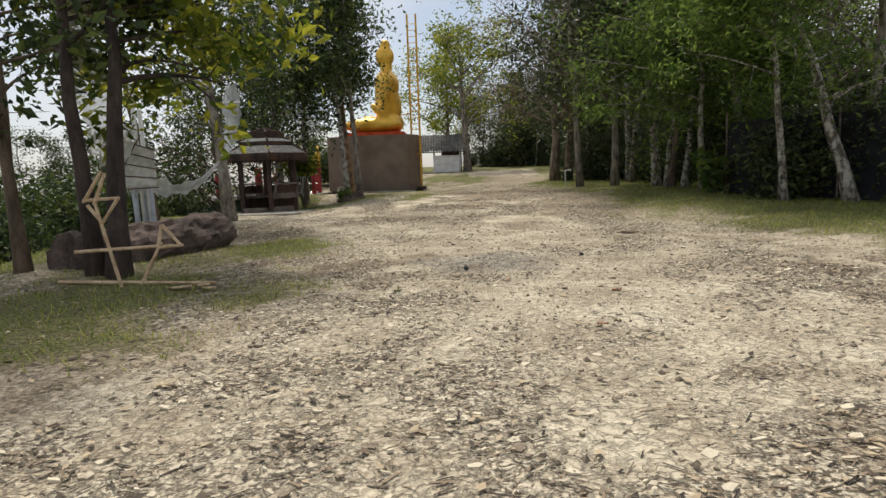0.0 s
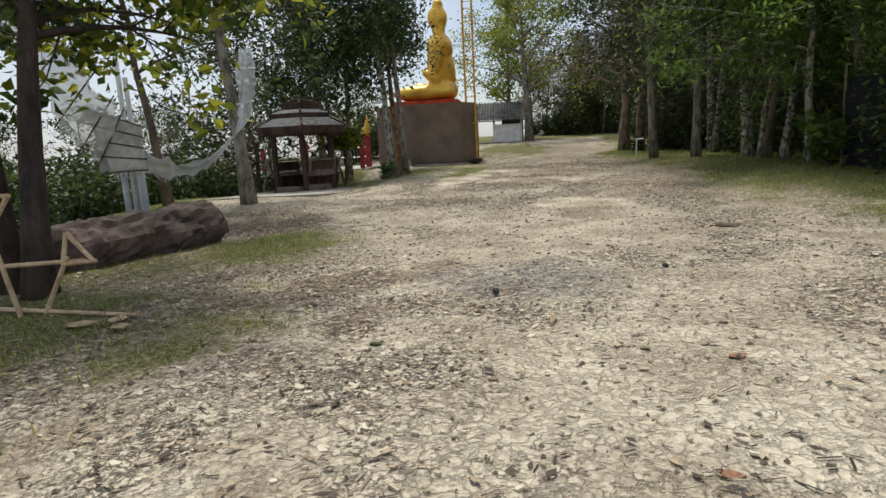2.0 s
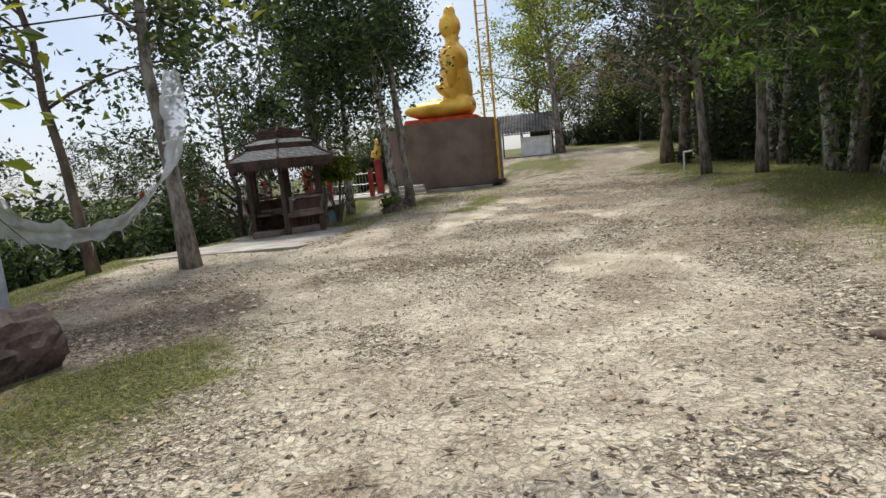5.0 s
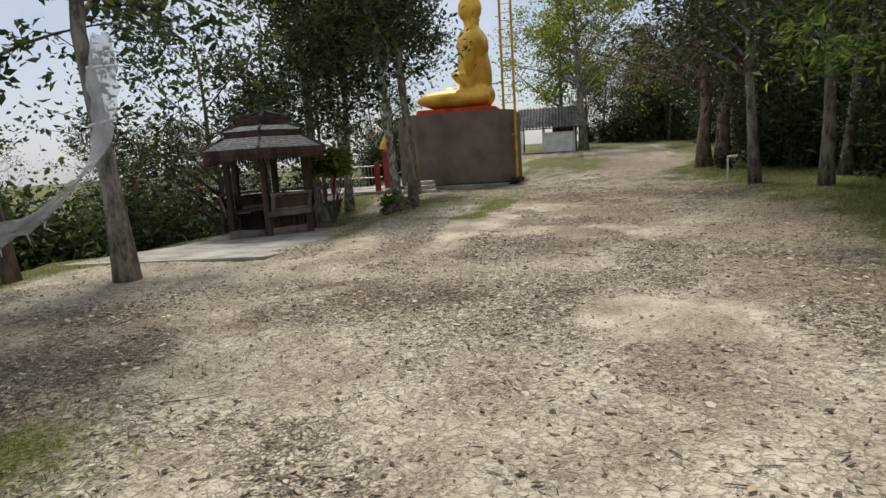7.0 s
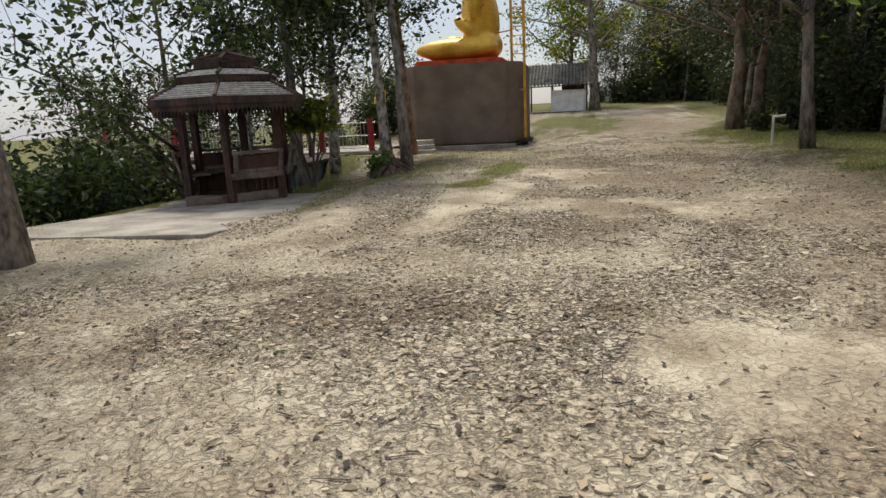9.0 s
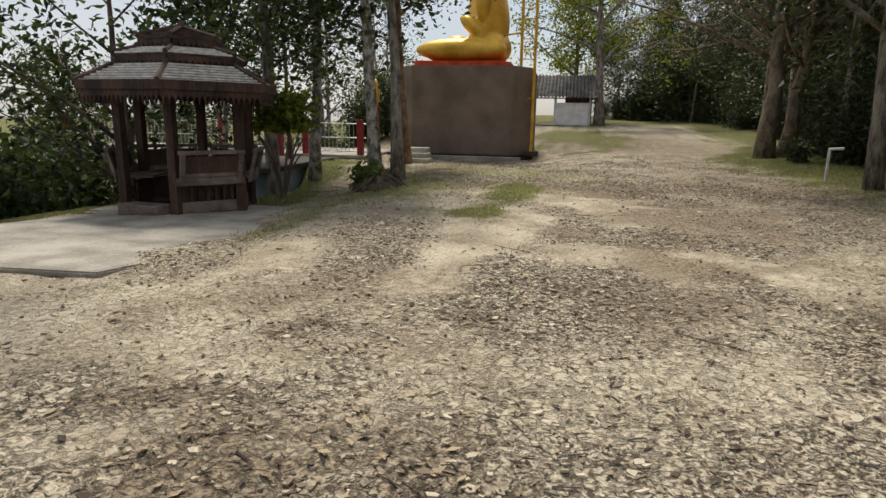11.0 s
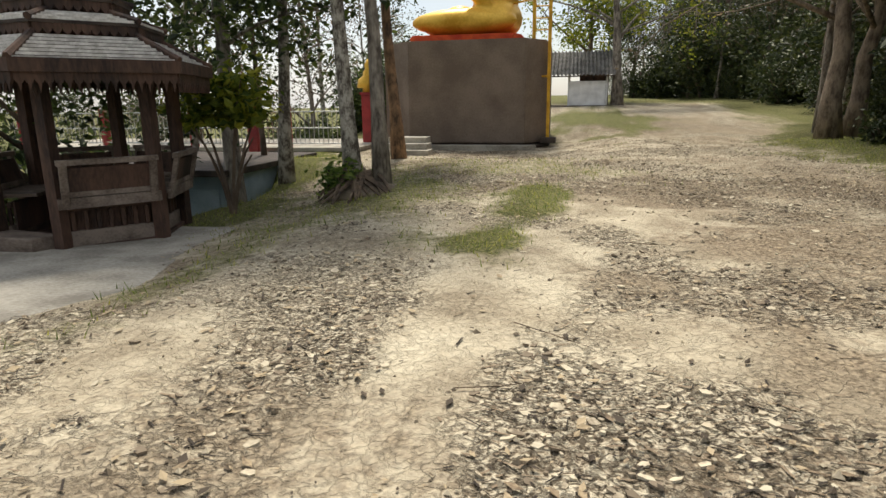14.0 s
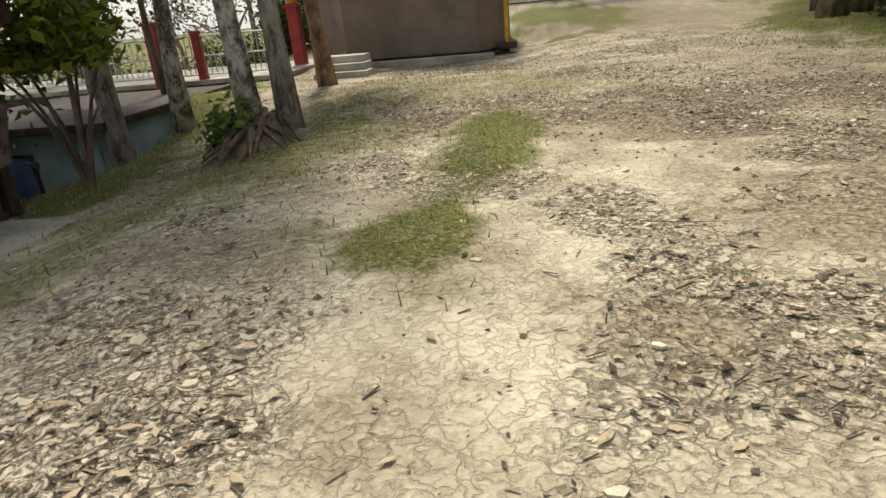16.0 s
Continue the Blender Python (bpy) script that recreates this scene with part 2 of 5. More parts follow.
EDGE_Y = (-60, 0, 5, 8, 13, 19, 20.9, 21.9, 24, 27, 29, 33, 60, 120)
EDGE_X = (-6.4, -5.6, -5.3, -5.8, -7.2, -7.4, -7.1, -5.05, -4.85, -5.6, -6.9, -7.6, -10, -12)
BERM_Y = (-60, 0, 6.5, 10, 14, 17, 22, 26, 32, 40, 60)
BERM_X = (7.5, 7.2, 6.6, 6.0, 5.4, 6.0, 5.8, 5.6, 5.2, 7.5, 8.5)


def ground_z(x, y):
    x, y = np.asarray(x, float), np.asarray(y, float)
    z = np.interp(y, (0, 11, 16, 20, 33, 45, 60, 90), (0, 0.02, 0.16, 0.27, 0.30, 0.60, 1.10, 1.9))
    gaz = step(-1.5, -4.5, x) * step(15, 19, y) * (1 - step(25, 28, y))
    z = z * (1 - gaz) - gaz * 0.07
    off = np.interp(y, EDGE_Y, EDGE_X) - x
    z = z - 0.24 * step(2.0, -0.5, x) * step(27, 31, y) * (1 - step(36, 41, y))
    z = z - 2.4 * step(0.0, 1.7, off) - 5.0 * step(1.5, 22, off) - 7 * step(20, 90, off)
    z = z + 0.16 * step(-0.4, 1.8, x - np.interp(y, BERM_Y, BERM_X)) + 0.5 * step(4, 20, x - 7)
    return z


def gz(x, y):
    return float(ground_z(x, y))


def fractal(x, y, s, seed=0.0):
    return np.array([noise.fractal((a * s + seed, b * s - seed, seed), 0.9, 2.1, 4) for a, b in zip(x.ravel(), y.ravel())]).reshape(x.shape)


def graded(fine0, fine1, stepsize, far):
    mid = list(np.arange(fine0, fine1, stepsize))
    out, d, v = [], stepsize, fine1
    while v < far:
        out.append(v)
        d *= 1.3
        v += d
    low, d, v = [], stepsize, fine0 - stepsize
    while v > -far:
        low.append(v)
        d *= 1.3
        v -= d
    return np.array(low[::-1] + mid + out)


def cover(x, y):
    """Shares of grass, ash, damp soil with painted far shade, and leaf litter on the ground."""
    f1, f2, f3 = fractal(x, y, 0.55, 3.0), fractal(x, y, 0.23, 9.0), fractal(x, y, 1.6, 5.0)
    wob = 0.9 * f1 + 0.5 * f3
    berm = x - np.interp(y, BERM_Y, BERM_X)
    grass = 0.9 * step(-0.9, 1.0, berm + 1.1 * wob)
    edge = x - np.interp(y, EDGE_Y, EDGE_X)
    grass = np.maximum(grass, step(1.6, 0.4, edge + wob))
    for cx, cy, rx, ry, k in ((-1.65, 8.7, 1.0, 1.6, 0.95), (-0.3, 20.3, 0.36, 0.9, 1.05), (-0.17, 21.4, 0.5, 1.4, 1.1), (0.0, 22.8, 0.4, 1.2, 1.05), (-2.5, 22.8, 1.7, 2.6, 0.72), (-3.4, 7.4, 1.3, 1.7, 0.6), (-2.6, 4.6, 2.0, 2.4, 0.75), (-1.0, 26, 2.5, 2.5, 0.45), (1.2, 45, 3.0, 9, 1.1), (-2.75, 19.3, 0.4, 3.0, 0.55)):
        r = np.sqrt(((x - cx) / rx) ** 2 + ((y - cy) / ry) ** 2)
        grass = np.maximum(grass, 1.0 * k * step(1.4, 0.3, r + 0.75 * wob))
    ash = 0.6 * step(1.45, 0.25, np.sqrt(((x - 1.6) / 0.95) ** 2 + ((y - 6.45) / 0.9) ** 2) + 0.75 * wob)
    damp_and_shade = np.zeros_like(x)
    # The (3.5, 41) patch darkens the far track in place of tree shade.
    for cx, cy, rx, ry, k in ((3.0, 20.0, 1.2, 2.2, 0.9), (2.6, 11.6, 1.1, 0.8, 0.7), (4.4, 9.6, 1.4, 1.0, 0.6), (-0.9, 16.4, 1.2, 1.2, 0.7), (1.5, 16.2, 1.0, 0.6, 0.8), (4.0, 25.5, 1.6, 4.5, 0.75), (-0.3, 13.4, 1.2, 1.0, 0.4), (4.6, 15.6, 1.0, 2.5, 0.6), (3.9, 6.0, 1.6, 0.9, 0.5), (-2.9, 3.6, 2.6, 3.4, 1.15), (-3.6, 12.5, 1.6, 1.2, 0.7), (5.3, 17.5, 1.3, 8, 0.8), (3.5, 41, 5.0, 9, 0.9), (4.6, 13.5, 1.2, 4.0, 0.85), (2.1, 20.3, 1.3, 0.7, 0.95), (0.95, 18.9, 0.5, 0.5, 0.8), (3.1, 8.0, 0.9, 0.5, 0.6), (0.86, 9.0, 1.0, 0.5, 0.6)):
        r = np.sqrt(((x - cx) / rx) ** 2 + ((y - cy) / ry) ** 2)
        damp_and_shade = np.maximum(damp_and_shade, 0.8 * k * step(1.6, 0.1, r + 0.9 * wob))
    damp_and_shade = np.maximum(damp_and_shade, 0.7 * step(0.0, 0.5, f2 + 0.4 * f3))
    damp_and_shade = np.maximum(damp_and_shade, step(2.2, 3.6, berm))
    litter = 0.22 + 0.62 * step(-0.2, 0.4, f1 + 0.6 * f2 + 0.35 * f3)
    # cracked crust in some places, bare trodden sand in others
    for cx, cy, rx, ry, k in ((-1.1, 17.8, 1.0, 1.1, 0.5), (0.75, 16.7, 0.7, 0.6, 0.5), (1.1, 12.9, 1.4, 1.5, 0.4), (0.76, 16.0, 1.2, 0.7, 0.4), (-2.0, 17.0, 0.45, 0.7, -1.0), (-0.3, 17.6, 0.4, 1.3, -1.2), (0.1, 18.6, 0.45, 0.5, -1.2), (0.0, 20.2, 0.9, 0.7, -0.9), (-3.0, 19.2, 0.6, 1.6, -0.8), (0.75, 18.2, 0.25, 0.7, 0.5), (1.1, 21.5, 0.8, 2.0, -0.8), (2.5, 12.5, 0.8, 0.6, -0.8), (1.8, 17.6, 0.9, 0.6, -0.9)):
        w = step(1.5, 0.4, np.sqrt(((x - cx) / rx) ** 2 + ((y - cy) / ry) ** 2) + 0.7 * wob)
        litter = np.clip(litter + k * w, 0.0, 1.0)
    return grass, ash, damp_and_shade, litter


def build_ground():
    xs, ys = graded(-8, 9.5, 0.13, 900), graded(-2.5, 34, 0.14, 1500)
    gx, gy = np.meshgrid(xs, ys)
    z = ground_z(gx, gy)
    near = ((gx > -14) & (gx < 16) & (gy > -6) & (gy < 60))
    rel = np.zeros_like(z)
    rel[near] = 0.035 * fractal(gx[near], gy[near], 0.6, 1.0) + 0.016 * fractal(gx[near], gy[near], 3.2, 7.0)
    g, a, d, lit = (np.zeros_like(z) for _ in range(4))
    g[near], a[near], d[near], lit[near] = cover(gx[near], gy[near])
    g[~near], d[~near] = 1.0, 0.3
    z = z + rel + 0.02 * g
    nx, ny = len(xs), len(ys)
    idx = np.arange(nx * ny).reshape(ny, nx)
    faces = np.stack([idx[:-1, :-1], idx[:-1, 1:], idx[1:, 1:], idx[1:, :-1]], -1).reshape(-1, 4)
    me = bpy.data.meshes.new("ground")
    me.from_pydata(np.stack([gx, gy, z], -1).reshape(-1, 3).tolist(), [], faces.tolist())
    me.polygons.foreach_set("use_smooth", [True] * len(me.polygons))
    col = me.color_attributes.new("cover", "FLOAT_COLOR", "POINT")
    col.data.foreach_set("color", np.stack([g, a, d, lit], -1).astype(np.float32).ravel())
    me.materials.append(ground_material())
    return tagged(new("ground", me), "dusty pale sandy ground with litter and grass patches", "ground", kind="structure")


def ground_material():
    m = bpy.data.materials.new("ground_soil")
    m.use_nodes = True
    n, l = m.node_tree.nodes, m.node_tree.links
    bsdf = n["Principled BSDF"]
    bsdf.inputs["Roughness"].default_value = 0.95
    bsdf.inputs["Specular IOR Level"].default_value = 0.2
    at = n.new("ShaderNodeAttribute")
    at.attribute_name = "cover"
    sep = n.new("ShaderNodeSeparateColor")
    l.new(at.outputs["Color"], sep.inputs[0])
    tc = n.new("ShaderNodeTexCoord")

    def tex(s, detail=8, kind="ShaderNodeTexNoise", stretch=None):
        node = n.new(kind)
        node.inputs["Scale"].default_value = s
        if "Detail" in node.inputs:
            node.inputs["Detail"].default_value = detail
        l.new(tc.outputs["Object"], node.inputs["Vector"])
        return node

    def ramp(source, *stops):
        r = n.new("ShaderNodeValToRGB")
        e = r.color_ramp.elements
        for i, (p, c) in enumerate(stops):
            x = e[i] if i < 2 else e.new(p)
            x.position, x.color = p, (*c, 1)
        l.new(source, r.inputs["Fac"])
        return r.outputs["Color"]

    def mix(f, a, b):
        x = n.new("ShaderNodeMix")
        x.data_type = "RGBA"
        l.new(f, x.inputs["Factor"])
        l.new(a, x.inputs["A"])
        l.new(b, x.inputs["B"])
        return x.outputs["Result"]

    def edged(mask, tex_out, soft):
        """A mask broken up by a noise at its rim."""
        s = n.new("ShaderNodeMath")
        s.operation = "ADD"
        l.new(mask, s.inputs[0])
        l.new(tex_out, s.inputs[1])
        r = n.new("ShaderNodeMapRange")
        r.inputs["From Min"].default_value, r.inputs["From Max"].default_value = 1.0 - soft, 1.0 + soft
        l.new(s.outputs[0], r.inputs["Value"])
        return r.outputs[0]

    patch, grain, mid = tex(1.3), tex(34, 10), tex(9, 8)
    warp = n.new("ShaderNodeVectorMath")
    warp.operation = "MULTIPLY_ADD"
    warp.inputs[1].default_value = (0.34, 0.34, 0.34)
    l.new(mid.outputs["Color"], warp.inputs[0])
    l.new(tc.outputs["Object"], warp.inputs[2])
    flake = tex(22, 3)
    flake.inputs["Distortion"].default_value = 1.6
    seams = tex(9, kind="ShaderNodeTexVoronoi")
    seams.feature = "DISTANCE_TO_EDGE"
    l.new(warp.outputs[0], seams.inputs["Vector"])
    seam = n.new("ShaderNodeMapRange")
    seam.inputs["From Min"].default_value, seam.inputs["From Max"].default_value = 0.0, 0.06
    seam.inputs["To Min"].default_value, seam.inputs["To Max"].default_value = 0.5, 0.0
    l.new(seams.outputs["Distance"], seam.inputs["Value"])
    sand = ramp(patch.outputs["Fac"], (0.38, (0.30, 0.25, 0.18)), (0.62, (0.62, 0.555, 0.425)), (0.5, (0.46, 0.40, 0.30)))
    speck = ramp(grain.outputs["Fac"], (0.33, (0.11, 0.085, 0.06)), (0.58, (0.66, 0.58, 0.43)), (0.45, (0.38, 0.32, 0.225)))
    def scaled(value, by, least):
        """A value weakened where the crust is smooth."""
        w = n.new("ShaderNodeMath")
        w.operation = "MULTIPLY_ADD"
        w.inputs[1].default_value, w.inputs[2].default_value = 1.0 - least, least
        l.new(by, w.inputs[0])
        q = n.new("ShaderNodeMath")
        q.operation = "MULTIPLY"
        l.new(value, q.inputs[0])
        l.new(w.outputs[0], q.inputs[1])
        return q.outputs[0]

    base = mix(scaled(edged(mid.outputs["Fac"], flake.outputs["Fac"], 0.3), at.outputs["Alpha"], 0.35), sand, speck)
    chips = ramp(flake.outputs["Fac"], (0.39, (0.085, 0.067, 0.048)), (0.58, (0.66, 0.59, 0.455)), (0.465, (0.36, 0.30, 0.22)))
    base = mix(edged(at.outputs["Alpha"], mid.outputs["Fac"], 0.5), base, chips)
    gap = ramp(mid.outputs["Fac"], (0.3, (0.07, 0.055, 0.04)), (0.7, (0.20, 0.165, 0.12)))
    broken = n.new("ShaderNodeMath")
    broken.operation = "MULTIPLY"
    l.new(seam.outputs[0], broken.inputs[0])
    l.new(edged(at.outputs["Alpha"], patch.outputs["Fac"], 0.3), broken.inputs[1])
    base = mix(broken.outputs[0], base, gap)
    soil = ramp(grain.outputs["Fac"], (0.3, (0.09, 0.068, 0.046)), (0.68, (0.42, 0.34, 0.235)), (0.5, (0.235, 0.185, 0.13)))
    base = mix(edged(sep.outputs["Blue"], mid.outputs["Fac"], 0.3), base, soil)
    lawn = ramp(grain.outputs["Fac"], (0.32, (0.045, 0.055, 0.018)), (0.68, (0.26, 0.23, 0.10)), (0.5, (0.13, 0.135, 0.045)))
    base = mix(edged(sep.outputs["Red"], mid.outputs["Fac"], 0.32), base, lawn)
    ash = ramp(grain.outputs["Fac"], (0.35, (0.032, 0.029, 0.026)), (0.66, (0.38, 0.36, 0.32)), (0.5, (0.15, 0.14, 0.125)))
    base = mix(edged(sep.outputs["Green"], mid.outputs["Fac"], 0.25), base, ash)
    l.new(base, bsdf.inputs["Base Color"])
    h = n.new("ShaderNodeMath")
    l.new(flake.outputs["Fac"], h.inputs[0])
    l.new(seam.outputs[0], h.inputs[1])
    h.operation = "SUBTRACT"
    bp = n.new("ShaderNodeBump")
    bp.inputs["Strength"].default_value, bp.inputs["Distance"].default_value = 1.0, 0.045
    l.new(scaled(h.outputs[0], at.outputs["Alpha"], 0.25), bp.inputs["Height"])
    l.new(bp.outputs["Normal"], bsdf.inputs["Normal"])
    return m


build_ground()


# ---- trees ----
def tree_parts(height, radius, seed, lean=(0, 0), limbs=9, first=0.35, reach=2.2, rise=0.6, leaves=2500, leaf=0.13, wide=0.5, clump=0.5, twist=0.25, fork=0, sides=9, bare=0.0):
    """Trunk with limbs and twigs, and the leaves on them: two meshes' data."""
    rng = np.random.default_rng(seed)
    wood, ends = ([], []), []
    top = Vector((lean[0], lean[1], height))
    pts = []
    n = 9
    wob = rng.normal(size=(n, 2)) * twist * 0.35
    for i in range(n):
        u = i / (n - 1)
        pts.append(Vector((top.x * u + wob[i, 0] * u, top.y * u + wob[i, 1] * u, height * u - 0.15 * (i == 0))))
    radii = [radius * (1.0 - 0.82 * (i / (n - 1)) ** 0.9) * (1.35 if i == 0 else 1) for i in range(n)]
    tube(pts, radii, sides, wood)

    def on(u):
        f = u * (n - 1)
        i = min(int(f), n - 2)
        return pts[i].lerp(pts[i + 1], f - i), radius * (1 - 0.82 * u ** 0.9)

    for k in range(limbs):
        u = first + (0.98 - first) * (k + rng.random() * 0.8) / limbs
        p, r = on(min(u, 0.99))
        w = rng.random() * 6.283 if fork == 0 else fork + rng.normal() * 0.7
        far = reach * (0.55 + 0.7 * rng.random()) * (1.15 - 0.6 * u)
        end = p + Vector((math.cos(w) * far, math.sin(w) * far, far * rise * (0.5 + rng.random())))
        mid = p.lerp(end, 0.5) + Vector((rng.normal() * 0.15 * far, rng.normal() * 0.15 * far, 0.12 * far))
        limb = bez(p, mid, end, 6)
        r0 = r * (0.35 + 0.25 * rng.random())
        tube(limb, [r0 * (1 - 0.8 * i / 5) for i in range(6)], 5, wood)
        for j in range(5):
            v = 0.3 + 0.7 * (j + rng.random()) / 5
            q = limb[min(int(v * 5), 5)]
            tip = q + Vector(rng.normal(size=3)) * far * 0.25 + Vector((math.cos(w), math.sin(w), 0.2)) * far * 0.22
            tube([q, q.lerp(tip, 0.5) + Vector(rng.normal(size=3)) * 0.04 * far, tip], [r0 * 0.32, r0 * 0.2, r0 * 0.08], 4, wood)
            ends.append((q.lerp(tip, 0.6), far))
            ends.append((tip, far))
    crown = ([], [])
    if leaves:
        cs = np.array([tuple(e[0]) for e in ends])
        wt = rng.random(len(cs)) ** 1.5 * (rng.random(len(cs)) > bare)
        pick = rng.choice(len(cs), leaves, p=wt / wt.sum())
        c = cs[pick] + rng.normal(size=(leaves, 3)) * clump * np.array((1, 1, 0.7)) * (0.3 + 0.7 * rng.random((leaves, 1)))
        leaf_mesh(c, leaf * (0.6 + 0.8 * rng.random(leaves)), rng, wide, store=crown)
    return wood, crown


def tree(at, label, bark, foliage, group="", **spec):
    x, y = at
    root = thing("tree", (x, y, gz(x, y)), label, "tree", group)
    wood, crown = tree_parts(**spec)
    part("trunk", wood, bark, root, smooth=True)
    if crown[1]:
        part("crown", crown, foliage, root)
    return root


# trees of the clearing's edge
tree((-4.65, 14.6), "tall grey-brown tree with net tied to it", BARK_GREY, LEAF_LEFT, height=9.5, radius=0.16, seed=3, lean=(-0.9, 0.6), limbs=13, first=0.36, reach=3.2, rise=0.45, leaves=6500, leaf=0.18, clump=0.6)
tree((-6.55, 14.5), "slender brown tree at the slope's edge", BARK_BROWN, LEAF_LEFT, height=8.5, radius=0.11, seed=5, lean=(-1.3, 0.4), limbs=12, first=0.33, reach=2.8, rise=0.4, leaves=2600, leaf=0.17)
tree((-6.05, 25.3), "thick straight grey tree beside the pavilion", BARK_GREY, LEAF_LEFT, height=11, radius=0.2, seed=7, lean=(-0.6, 0.8), limbs=14, first=0.33, reach=3.8, rise=0.4, leaves=8500, leaf=0.18, clump=0.7)
tree((-5.25, 25.85), "thin pale tree beside the walkway", BARK_PALE, LEAF_LEFT, height=9.5, radius=0.14, seed=9, lean=(0.3, 0.2), limbs=9, first=0.4, reach=2.2, leaves=4800, leaf=0.17, clump=0.65)
tree((-7.1, 28.5), "thin dark sapling beside the walkway", BARK_BROWN, LEAF_LEFT, height=8, radius=0.08, seed=11, lean=(-0.3, 0.2), limbs=9, first=0.35, reach=1.8, leaves=4000, leaf=0.17, clump=0.7)
ROOTED = "trees on the root mound"
tree((-2.98, 23.6), "spotted pale trunk rising from a root mound", BARK_PALE, LEAF_LEFT, ROOTED, height=9, radius=0.14, seed=13, lean=(-0.75, 0.3), limbs=11, first=0.4, reach=1.9, rise=0.45, leaves=5000, leaf=0.17, clump=0.65)
tree((-2.52, 23.6), "spotted grey trunk rising from a root mound", BARK_GREY, LEAF_LEFT, ROOTED, height=9.5, radius=0.13, seed=15, lean=(-0.45, 0.4), limbs=11, first=0.42, reach=1.8, rise=0.5, leaves=4600, leaf=0.17, clump=0.65, fork=2.6)
tree((-3.5, 28.0), "reddish peeling trunk at the root mound", BARK_PEEL, LEAF_LEFT, ROOTED, height=9, radius=0.15, seed=17, lean=(-0.6, 0.3), limbs=11, first=0.42, reach=1.7, rise=0.5, leaves=4200, leaf=0.17, clump=0.7, fork=0.4)
# the dark pair in the foreground
tree((-3.15, 6.2), "dark rough stem of a double tree", BARK_DARK, LEAF_BRIGHT, "dark tree pair", height=5.6, radius=0.14, seed=19, lean=(-0.1, 0.9), limbs=16, first=0.42, reach=3.3, rise=0.12, leaves=3600, leaf=0.19, clump=0.32, fork=0.75)
tree((-3.5, 6.35), "dark rough leaning stem of a double tree", BARK_DARK, LEAF_LEFT, "dark tree pair", height=6, radius=0.12, seed=21, lean=(-0.3, 0.1), limbs=13, first=0.42, reach=2.4, rise=0.25, leaves=2800, leaf=0.17)
tree((-4.9, 7.0), "dark slender tree over the slope", BARK_BROWN, LEAF_LEFT, height=6, radius=0.10, seed=23, lean=(-0.4, 0.3), limbs=13, first=0.28, reach=1.9, rise=0.3, leaves=2600, leaf=0.17)


tree((-7.3, 22.0), "bare branching tree behind the pavilion", BARK_BROWN, LEAF_LEFT, height=7.5, radius=0.13, seed=25, lean=(-0.8, 0.5), limbs=16, first=0.16, reach=3.6, rise=0.7, leaves=5500, leaf=0.17, clump=0.65)
# the wood across the clearing
WOOD = "trees of the dark wood"
wood_kinds = []
for k, (h, r, bark, fol, spec) in enumerate((
        (11, 0.14, BARK_GREY, LEAF_FOREST, dict(limbs=14, first=0.22, reach=3.0, leaves=3600, leaf=0.19, clump=0.6)),
        (12, 0.16, BARK_PALE, LEAF_FOREST, dict(limbs=14, first=0.28, reach=2.8, leaves=3200, leaf=0.18, clump=0.55)),
        (10, 0.11, BARK_BROWN, LEAF_FOREST, dict(limbs=12, first=0.18, reach=2.6, leaves=3800, leaf=0.2, clump=0.6)),
        (11, 0.13, BARK_GREY, LEAF_DRY, dict(limbs=18, first=0.25, reach=3.0, leaves=1500, leaf=0.13, clump=0.6)))):
    wood_kinds.append((h, r, bark, fol, spec))

WOOD_AT = ((7.2, 21.7), (9.4, 27.4), (8.9, 32.2), (8.2, 30.6), (6.5, 24.4), (8.3, 20.3), (8.4, 19.2), (7.3, 34.6), (8.4, 37.5), (9.4, 38.5), (10.2, 35.6), (8.6, 24.4), (9.0, 29.5), (9.6, 16.5), (10.6, 13.0))
LABELS = ("grey-barked tree at the edge of the wood", "pale-barked tree at the edge of the wood", "brown-barked leafy tree at the wood's edge", "half-bare grey tree with dry leaves")
masters = []
for k, (x, y) in enumerate(WOOD_AT):
    kind = 3 if k >= 13 else k % 4
    h, r, bark, fol, spec = wood_kinds[kind]
    rr = np.random.default_rng(900 + k)
    t = tree((x, y), LABELS[kind], bark, fol, WOOD, height=h, radius=r, seed=100 + k, lean=(rr.normal() * 0.7, rr.normal() * 0.6), **spec)
    masters.append(t)
rr = np.random.default_rng(77)
for k in range(38):
    y = 24 + 46 * (k + rr.random()) / 38
    x = np.interp(y, (0, 20, 40, 60), (13, 11.5, 11.5, 12)) + rr.random() * 10
    copy_thing(masters[k % 15], pose(x, y, gz(x, y), 0, 0, rr.random() * 360))
for k in range(8):
    y = 7 + 17 * (k + rr.random()) / 8
    x = 12 + rr.random() * 9
    copy_thing(masters[(3, 7, 11, 13)[k % 4]], pose(x, y, gz(x, y), 0, 0, rr.random() * 360))
for k in range(14):
    y = 40 + 40 * (k + rr.random()) / 14
    x = 18 + rr.random() * 16
    copy_thing(masters[k % 15], pose(x, y, gz(x, y), 0, 0, rr.random() * 360))
# lighter trees down the slope behind the pavilion
for k in range(7):
    x, y = -14 + 4.5 * rr.random(), 27 + 34 * (k + rr.random()) / 7
    copy_thing(masters[(3, 2, 7, 1, 11, 5, 13)[k]], pose(x, y, gz(x, y) - 0.2, 0, 0, rr.random() * 360))
